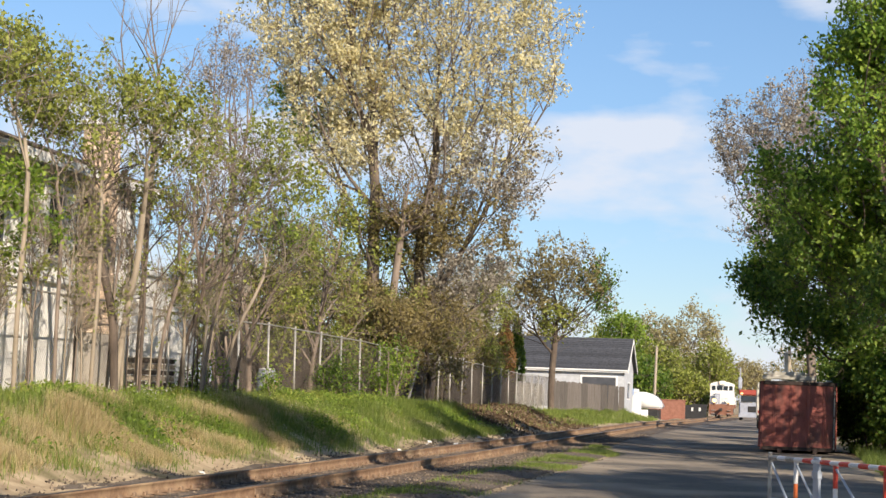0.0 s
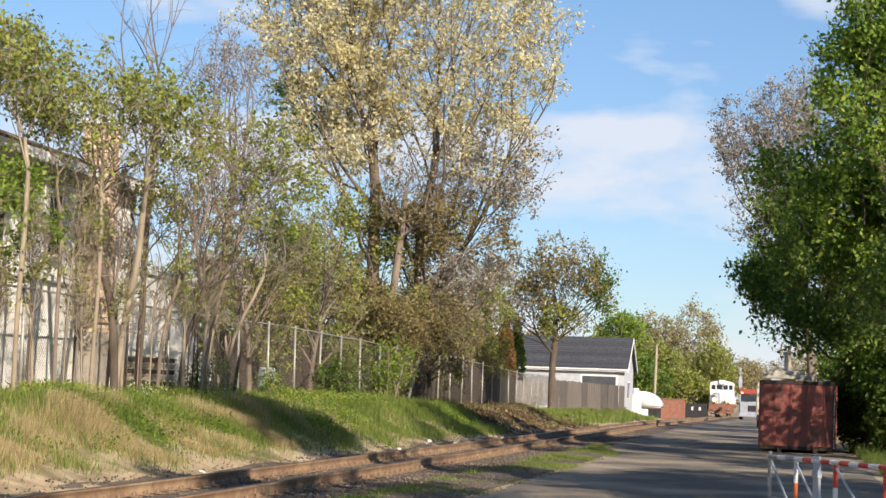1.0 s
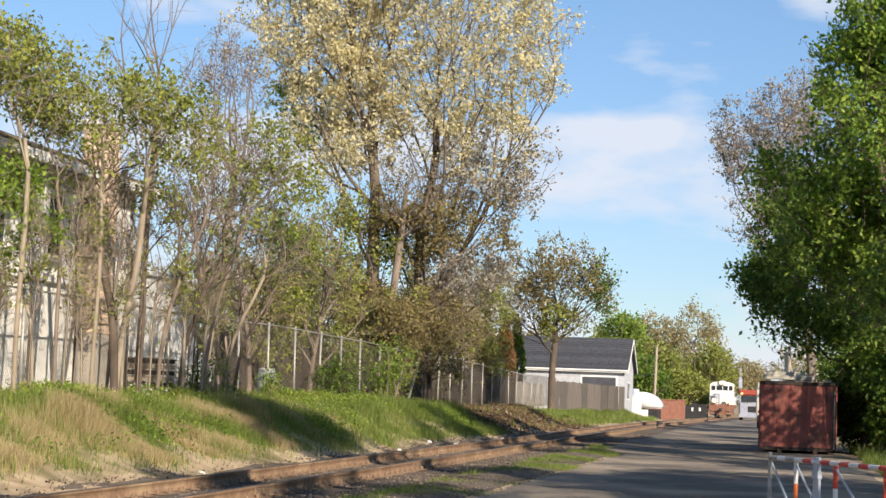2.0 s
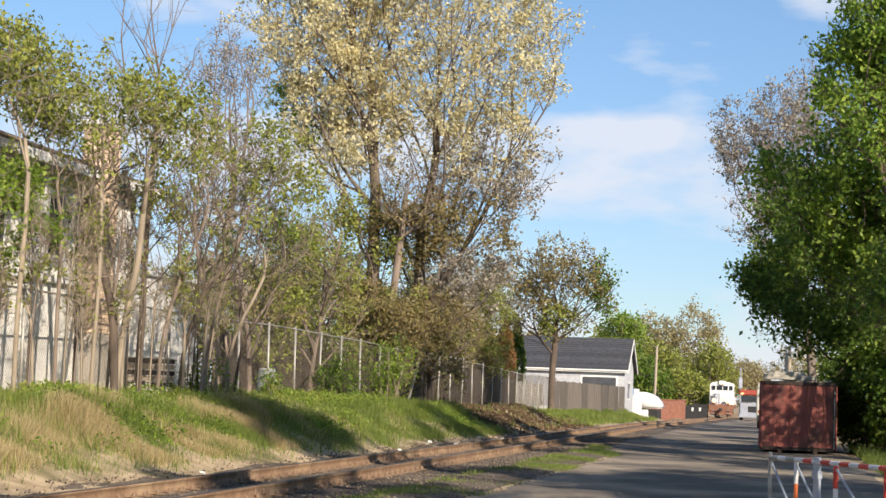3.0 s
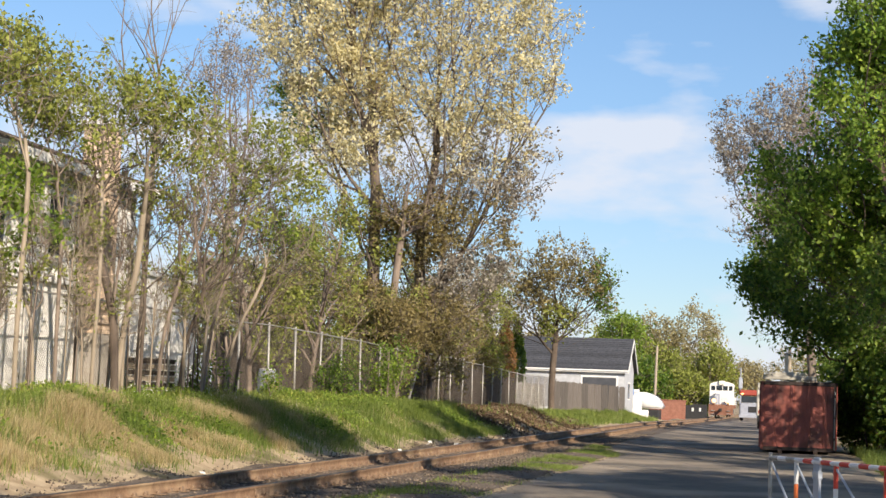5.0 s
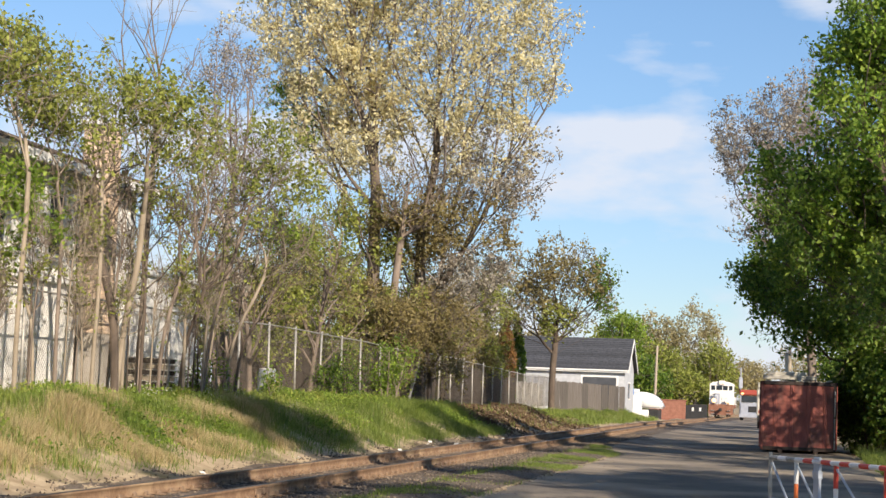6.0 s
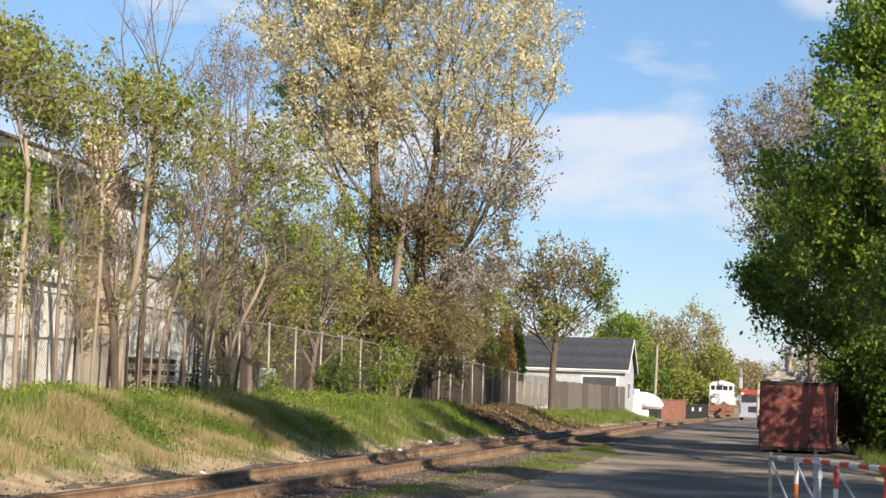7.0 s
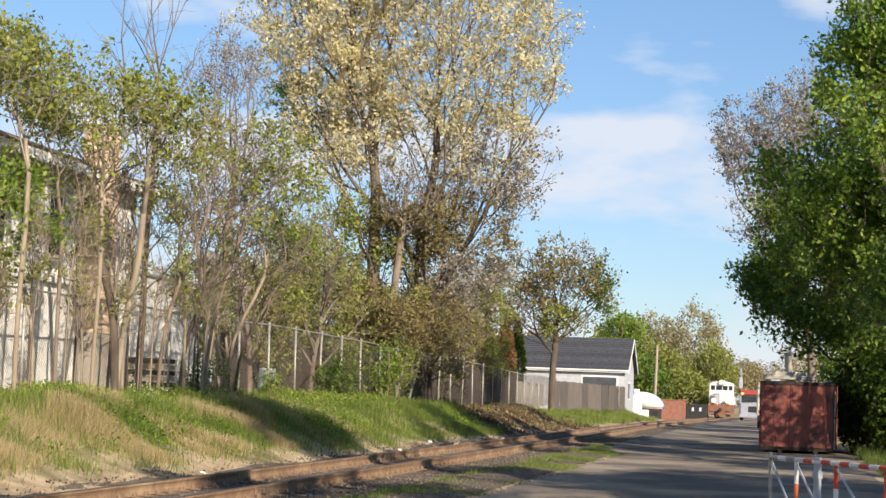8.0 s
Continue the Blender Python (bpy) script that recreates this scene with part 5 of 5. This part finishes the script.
# ---- things along the far end of the track ----
def far_end():
    g = lambda y: fall(y)
    w = thing("brick_wall", "low red brick wall beside the crossing", "wall")
    part("wall", block((-14.8, 205, -0.7), (-10.9, 205.35, 1.55), 0.02), BRICK_RED, w)
    part("coping", block((-14.9, 204.95, 1.55), (-10.8, 205.4, 1.66), 0.02), BRICK_RED, w)
    d = thing("dark_barrier", "black barrier wall with white reflector plates", "barrier")
    part("wall", prism(bmesh.new(), [(-13.4, -0.6), (-9.75, -0.6), (-9.75, 1.2), (-11.2, 1.2), (-13.4, 0.9)], "y", 232, 232.5), BLACK, d)
    for x in (-13.2, -11.6, -10.7):
        part("reflector", block((x, 231.94, 0.35), (x + 0.26, 231.999, 0.8), 0.02), PAPER, d, "white plate")
    p = thing("utility_pole", "plain wooden utility pole beside the far woods", "pole")
    part("pole", rod(bmesh.new(), (-14.9, 215, -0.6), (-14.75, 215, 7.5), 0.17, 0.13, 12), POLE_WOOD, p)
    part("insulator", rod(bmesh.new(), (-14.75, 215, 7.5), (-14.75, 215, 7.65), 0.05), STEEL, p)
    s = thing("signal_mast", "slim grey signal mast beside the crossing", "signal")
    part("mast", rod(bmesh.new(), (-6.3, 250, -0.6), (-6.3, 250, 6.1), 0.1, 0.08, 10), LOCO_GREY, s)
    part("lamp_head", block((-6.55, 249.8, 3.4), (-6.05, 250.2, 4.8), 0.08), LOCO_GREY, s, "grey signal head")
    c = thing("white_cabinet", "white trackside equipment cabinet with a blue sign", "cabinet")
    part("body", block((-13.55, 164, -0.5), (-12.5, 165.2, 1.9), 0.03), TRIM, c)
    part("door", block((-13.45, 163.96, -0.1), (-12.6, 163.998, 1.7), 0.01), WHITE, c)
    part("sign", block((-13.7, 163.7, 1.92), (-13.1, 163.75, 2.5), 0.01), BLUE_SIGN, c, "blue sign with white marks")
    part("base", block((-12.48, 164.1, -0.6), (-11.9, 165.0, 0.7), 0.04), WHITE, c)
    v = thing("covered_boat", "white covered hull on a trailer behind the brick wall", "boat")
    bm = prism(bmesh.new(), [(-16.1, 0.7), (-12.6, 0.7), (-12.8, 1.3), (-13.3, 1.9), (-14.3, 2.3), (-15.5, 2.35), (-16.0, 1.8)], "y", 193.4, 198.6)
    bmesh.ops.bevel(bm, geom=bm.edges[:], offset=0.14, segments=2, affect="EDGES")
    part("cover", bm, TRIM, v, "white tarpaulin cover", smooth=True)
    part("trailer", block((-16.0, 193.5, -0.4), (-13.0, 198.5, 0.6), 0.05), BLACK, v)
    m = thing("vent_pipe", "white vent pipe and crossarm beside the garage", "pipe")
    part("pipe", rod(bmesh.new(), (-14.3, 175, -0.5), (-14.3, 175, 4.6), 0.12, 0.1), TRIM, m)
    part("arm", block((-14.9, 174.9, 2.2), (-13.5, 175.1, 2.5), 0.03), TRIM, m)
    part("pipe", rod(bmesh.new(), (-15.0, 175, 1.0), (-15.0, 175, 4.3), 0.1), TRIM, m)


far_end()


# ---- conifers and shrubs ----
def conifer(x, y, z, height, width, leaf, seed, label):
    rng = np.random.default_rng(seed)
    top = thing("conifer", label, "tree", pose(x, y, z), "columnar conifers")
    part("trunk", rod(bmesh.new(), (0, 0, -0.2), (0, 0, height * 0.9), 0.09, 0.02), BARK_DARK, top)
    n = 4200
    t = rng.uniform(0, 1, n) ** 0.8
    a = rng.uniform(0, 2 * np.pi, n)
    r = width / 2 * np.minimum(1, (1 - t) * 2.2) ** 0.7 * (0.55 + 0.45 * rng.uniform(0, 1, n) ** 0.3) * (1 + 0.15 * np.sin(5 * a + 9 * t))
    spots = np.stack([r * np.cos(a), r * np.sin(a), 0.2 + t * (height - 0.2)], 1)
    part("crown", leaf_mesh("crown", spots, 0.17, rng, droop=-1.4), leaf, top)


conifer(-16.6, 112, 0.6, 5.4, 1.2, LEAF_RUST, 1, "columnar conifer with rust-brown dead foliage")
conifer(-16.5, 116, 0.6, 5.5, 1.1, LEAF_DEEP, 2, "columnar green conifer behind the fence")
conifer(-17.0, 109, 0.62, 4.6, 1.5, LEAF_OLIVE, 3, "columnar olive conifer behind the fence")


def shrub(name, x, y, height, seed, leaf, label, per_tip=9, leaf_size=0.1, stems=6, bark=BARK, second=None, base=None):
    return tree(name, x, y, land(x, y) if base is None else base, height, seed, leaf, bark, label, per_tip=per_tip, leaf_size=leaf_size, spread=0.14, radius=0.025 + height * 0.006, stems=stems,
                kids=(6, 4, 3), bare=0.1, ratio=(0.45, 0.5, 0.5), step=0.4, group="shrubs", category="shrub", second=second, second_share=0.5)


shrub("fence_vine", -14.7, 71.5, 2.3, 200, LEAF_GREEN, "bright green climber over the wire fence", 4, 0.11)
shrub("fence_vine", -14.7, 68.5, 2.2, 206, LEAF_GREEN, "bright green climber over the wire fence", 3, 0.11)
shrub("fence_shrub", -14.5, 60.2, 1.7, 201, LEAF_DEEP, "small dark shrub against the wire fence", 4, 0.08, bark=BARK_DARK)
shrub("bank_shrub", -14.2, 45.5, 1.1, 202, LEAF_GREEN, "small leafy shrub at the crest of the bank", 3, 0.08, 3)
shrub("bank_shrub", -14.4, 53.0, 1.0, 203, LEAF_GREEN, "small leafy shrub at the crest of the bank", 3, 0.08, 2)
for k, (x, y, h, leaf) in enumerate([(-20, 70, 5.5, LEAF_OLIVE), (-21, 75, 5, LEAF_GREEN), (-22, 84, 5.5, LEAF_OLIVE), (-20, 97, 5, LEAF_TAN), (-21, 64, 5, LEAF_OLIVE), (-22, 108, 5.5, LEAF_OLIVE), (-16.4, 74, 4.6, LEAF_TAN), (-16.3, 80, 4.2, LEAF_TAN), (-16.6, 85.5, 5.2, LEAF_OLIVE), (-19, 90, 6.5, LEAF_OLIVE), (-20.5, 104, 7, LEAF_TAN), (-16.4, 95, 4.6, LEAF_TAN), (-23, 92, 7, LEAF_OLIVE), (-18, 82, 6.5, LEAF_TAN), (-19.5, 87, 7.5, LEAF_OLIVE), (-18, 78.5, 6, LEAF_OLIVE)]):
    shrub("garden_shrub", x, y, h, 210 + k, leaf, "tall loose shrub in olive spring leaf behind the fence", 7, 0.14, 5, second=LEAF_OLIVE)
for k, (x, y, h) in enumerate([(3.4, 71, 3.4), (5.2, 64, 2.6), (5.6, 57, 2.6), (5.0, 72, 4.6), (2.9, 80, 4), (2.5, 70, 3.0), (3.2, 68, 3.4), (4.0, 67, 3.8)]):
    shrub("roadside_shrub", x, y, h, 230 + k, LEAF_DEEP, "dark leafy undergrowth below the roadside trees", 10, 0.17, 5, bark=BARK_DARK, second=LEAF_GREEN if k % 2 else None)


# ---- grass ----
def blades(name, label, spots, tall, lean, colour, seed, width=0.012):
    """Grass: a tapering bent blade at each (x, y) spot."""
    rng = np.random.default_rng(seed)
    n = len(spots)
    root = np.array([(x, y, land(x, y) - 0.02) for x, y in spots])
    a = rng.uniform(0, 2 * np.pi, n)
    tilt = rng.uniform(0.1, lean, n)
    h = tall * rng.uniform(0.3, 1.3, n) * (0.35 + 1.25 * noise_field(root * 2.2, seed))
    out = np.stack([np.cos(a), np.sin(a), np.zeros(n)], 1)
    side = np.stack([-np.sin(a), np.cos(a), np.zeros(n)], 1) * (width * rng.uniform(0.7, 1.4, n))[:, None]
    up = np.array((0, 0, 1.0))
    tip = root + out * (h * tilt)[:, None] + up * (h * np.maximum(0.25, 1 - 0.35 * tilt))[:, None]
    verts = np.stack([root - side, root + side, tip], 1).reshape(-1, 3)
    faces = np.arange(3 * n)
    me = fast_mesh(name, verts, faces, 3)
    me.materials.append(colour)
    return tagged(new(name, me), label, "grass", kind="stuff")


def scatter(seed, count, x0, x1, y0, y1, keep):
    rng = random.Random(seed)
    got = []
    while len(got) < count:
        x, y = rng.uniform(x0, x1), rng.uniform(y0, y1)
        if rng.random() < keep(x, y):
            got.append((x, y))
    return got


GRASS = leaf_surface("grass_green", (0.09, 0.14, 0.025), (0.19, 0.26, 0.05), (0.36, 0.42, 0.10), 0.4)
GRASS_DRY = leaf_surface("grass_dry", (0.32, 0.25, 0.12), (0.52, 0.42, 0.22), (0.66, 0.56, 0.34), 0.3)


def patch(x, y, s, seed):
    return smooth(-0.15, 0.25, noise.noise((x * s, y * s * 0.7, seed)))


def green_bank(x, y):
    low = smooth(-10.4, -11.1 - 1.3 * smooth(47, 34, y), x)
    bare = smooth(70, 78, y) * smooth(103, 96, y)
    return low * (0.3 + 0.7 * patch(x, y, 0.8, 1)) * (1 - 0.9 * bare)


def dry_bank(x, y):
    return smooth(-10.8, -11.5, x) * smooth(-13.6, -12.2, x) * patch(x, y, 0.6, 5) * (1 - 0.93 * smooth(43, 50, y))


blades("bank_grass", "rough green grass on the railway bank", scatter(1, 170000, -15.2, -10.4, 22, 74, green_bank), 0.30, 0.9, GRASS, 1, 0.007)
blades("bank_grass", "rough green grass further along the bank", scatter(2, 50000, -15.2, -10.4, 74, 158, green_bank), 0.28, 0.9, GRASS, 2, 0.014)
blades("dry_grass", "dry straw-coloured grass on the bank", scatter(3, 105000, -14.2, -10.3, 22, 60, dry_bank), 0.26, 1.0, GRASS_DRY, 3, 0.006)
blades("verge_grass", "thin green grass between the track and the lane", scatter(4, 32000, -6.4, -4.3, 25, 62, lambda x, y: patch(x, y, 0.5, 9) * smooth(-6.5, -5.9, x) * smooth(road_edge(y) + 0.35, road_edge(y) - 0.25, x)), 0.13, 1.0, GRASS, 4, 0.007)
blades("roadside_grass", "grass on the slope under the roadside trees", scatter(5, 32000, 2.2, 6.5, 28, 75, lambda x, y: 0.3 + 0.7 * patch(x, y, 0.8, 4)), 0.32, 0.9, GRASS, 5, 0.008)


# ---- stones and litter ----
def stones(name, label, spots, size, material, seed):
    """Small broken stones: each a squashed, jittered octahedron."""
    rng = np.random.default_rng(seed)
    n = len(spots)
    c = np.array([(x, y, land(x, y) + 0.01) for x, y in spots])
    unit = np.array([(1, 0, 0), (-1, 0, 0), (0, 1, 0), (0, -1, 0), (0, 0, 1), (0, 0, -1)], float)
    verts = c[:, None, :] + unit[None] * rng.uniform(0.5, 1.3, (n, 6, 1)) * size + rng.normal(size=(n, 6, 3)) * size * 0.25
    tri = np.array([0, 2, 4, 2, 1, 4, 1, 3, 4, 3, 0, 4, 2, 0, 5, 1, 2, 5, 3, 1, 5, 0, 3, 5])
    faces = (np.arange(n)[:, None] * 6 + tri[None]).reshape(-1)
    me = fast_mesh(name, verts.reshape(-1, 3), faces, 3)
    me.materials.append(material)
    return tagged(new(name, me), label, "stones", kind="stuff")


STONE = leaf_surface("ballast_stone", (0.07, 0.052, 0.038), (0.15, 0.115, 0.083), (0.31, 0.245, 0.18), 0.0, 0.9, 0.3)
stones("ballast", "brown and grey ballast stones along the track", scatter(6, 11000, -10.6, -6.1, 20, 90, lambda x, y: 0.9 if abs(x + 8.38) > 0.85 else 0.55), 0.026, STONE, 6)
stones("gravel", "loose gravel at the lane's edge", scatter(7, 4000, -6.6, -3.6, 24, 70, lambda x, y: smooth(-3.4, -5.5, x)), 0.018, STONE, 7)


# ---- weeds and wild flowers on the bank ----
def weeds(name, label, category, clumps, per, reach, height, size, material, seed):
    """Low broad-leaved plants: leaves gathered over scattered roots."""
    rng = np.random.default_rng(seed)
    spots = []
    for x, y in clumps:
        k = max(3, rng.poisson(per))
        off = rng.normal(size=(k, 2)) * reach
        up = rng.uniform(0.1, 1.0, k) * height * np.exp(-(off ** 2).sum(1) / (2 * reach * reach) * 0.5)
        spots += [(x + a, y + b, land(x + a, y + b) + c) for (a, b), c in zip(off, up)]
    me = leaf_mesh(name, np.array(spots), size, rng)
    me.materials.append(material)
    return tagged(new(name, me), label, category, kind="stuff")


weeds("bank_weeds", "broad-leaved green weeds on the bank", "weeds", scatter(8, 420, -14.9, -11.4, 27, 74, lambda x, y: green_bank(x, y) * patch(x, y, 0.4, 12)), 44, 0.22, 0.34, 0.075, LEAF_GREEN, 8)
weeds("bank_weeds", "yellow-green weeds along the crest of the bank", "weeds", scatter(9, 260, -15.0, -13.2, 27, 72, lambda x, y: 0.8), 36, 0.2, 0.34, 0.07, LEAF_OLIVE, 9)
weeds("wild_flowers", "small white wild flowers among the bank grass", "flowers", scatter(10, 40, -14.4, -12.6, 38, 50, lambda x, y: patch(x, y, 0.6, 20)), 14, 0.14, 0.42, 0.035, PAPER, 10)

# dark leaves added where the bank lies in tree shade, to deepen it
SHADE_LITTER = leaf_surface("shade_leaf_litter", (0.05, 0.032, 0.02), (0.13, 0.085, 0.05), (0.25, 0.17, 0.10), 0.1, 0.9)
weeds("shade_leaf_litter", "dark brown leaves in place of shade on the bank", "leaf litter", scatter(11, 620, -14.8, -10.5, 71, 106, lambda x, y: smooth(71, 76, y) * smooth(106, 99, y)), 36, 0.3, 0.05, 0.11, SHADE_LITTER, 11)


# ---- things left behind the fence ----
def pallet_stack():
    p = thing("pallet_stack", "stack of pale pallets and boards behind the fence", "pallets", pose(-15.58, 45.0, crest(45), 0, 0, 4))
    rng = random.Random(14)
    for row in range(7):
        z = 0.145 * row
        for k in range(5):
            part("slat", block((-0.6 + 0.25 * k, -0.55, z + 0.11), (-0.45 + 0.25 * k, 0.55 + rng.uniform(-0.03, 0.03), z + 0.135)), PALE_JUNK, p)
        for y in (-0.52, -0.05, 0.42):
            part("bearer", block((-0.6, y, z), (0.6, y + 0.1, z + 0.108)), (BOARD_DARK, POLE_WOOD)[row % 2], p)


def leaning_sheet():
    s = thing("plywood_sheet", "tan plywood sheet leaning behind the wire fence", "board", pose(-15.6, 57.2, crest(57), 0, -14, 0))
    part("sheet", block((0, -0.7, 0), (0.02, 0.7, 0.62), 0.004), surface("plywood", (0.42, 0.25, 0.13), (0.55, 0.36, 0.2), 3, 0.8, 0.2, 20, stretch=(3, 3, 0.4)), s)
    part("batten", block((0.022, -0.7, 0.25), (0.05, 0.7, 0.31), 0.004), POLE_WOOD, s)


def barrel():
    b = thing("blue_barrel", "pale blue plastic barrel behind the wire fence", "barrel", pose(-16.0, 57.6, crest(57)))
    bm = bmesh.new()
    for z0, z1, r0, r1 in ((0, 0.3, 0.27, 0.3), (0.3, 0.34, 0.31, 0.31), (0.34, 0.62, 0.3, 0.3), (0.62, 0.66, 0.31, 0.31), (0.66, 0.92, 0.3, 0.26)):
        rod(bm, (0, 0, z0), (0, 0, z1), r0, r1, 16)
    part("body", bm, GREY_PAINT, b)
    part("lid", rod(bmesh.new(), (0, 0, 0.922), (0, 0, 0.95), 0.25, sides=16), TRIM, b)


pallet_stack()
leaning_sheet()
barrel()

rng_litter = random.Random(3)
for k in range(26):
    x, y = (rng_litter.uniform(-10.6, -9.9), rng_litter.uniform(29, 95)) if k < 15 else (rng_litter.uniform(-13, -10.5), rng_litter.uniform(68, 105))
    bm = bmesh.new()
    s = rng_litter.uniform(0.03, 0.075)
    bmesh.ops.create_grid(bm, x_segments=3, y_segments=3, size=s)
    for v in bm.verts:
        v.co.z += rng_litter.uniform(0, 0.5) * s
    bmesh.ops.solidify(bm, geom=bm.faces[:], thickness=0.004)
    me = mesh_of(bm, "litter_scrap")
    me.materials.append(PAPER)
    ob = tagged(new("litter_scrap", me), "crumpled white paper scrap on the bank", "litter", "litter")
    ob.matrix_basis = pose(x, y, land(x, y) + 0.03, rng_litter.uniform(-20, 20), rng_litter.uniform(-40, 0), rng_litter.uniform(0, 360))


def motions():
    # the locomotive creeps towards the crossing
    walk(loco, [(0.0, pose(-8.4, 242.0, -0.27)), (2.0, pose(-8.4, 240.9, -0.27)), (4.0, pose(-8.4, 239.9, -0.27)), (6.0, pose(-8.4, 238.9, -0.27)), (8.0, pose(-8.4, 238.0, -0.27))])


motions()
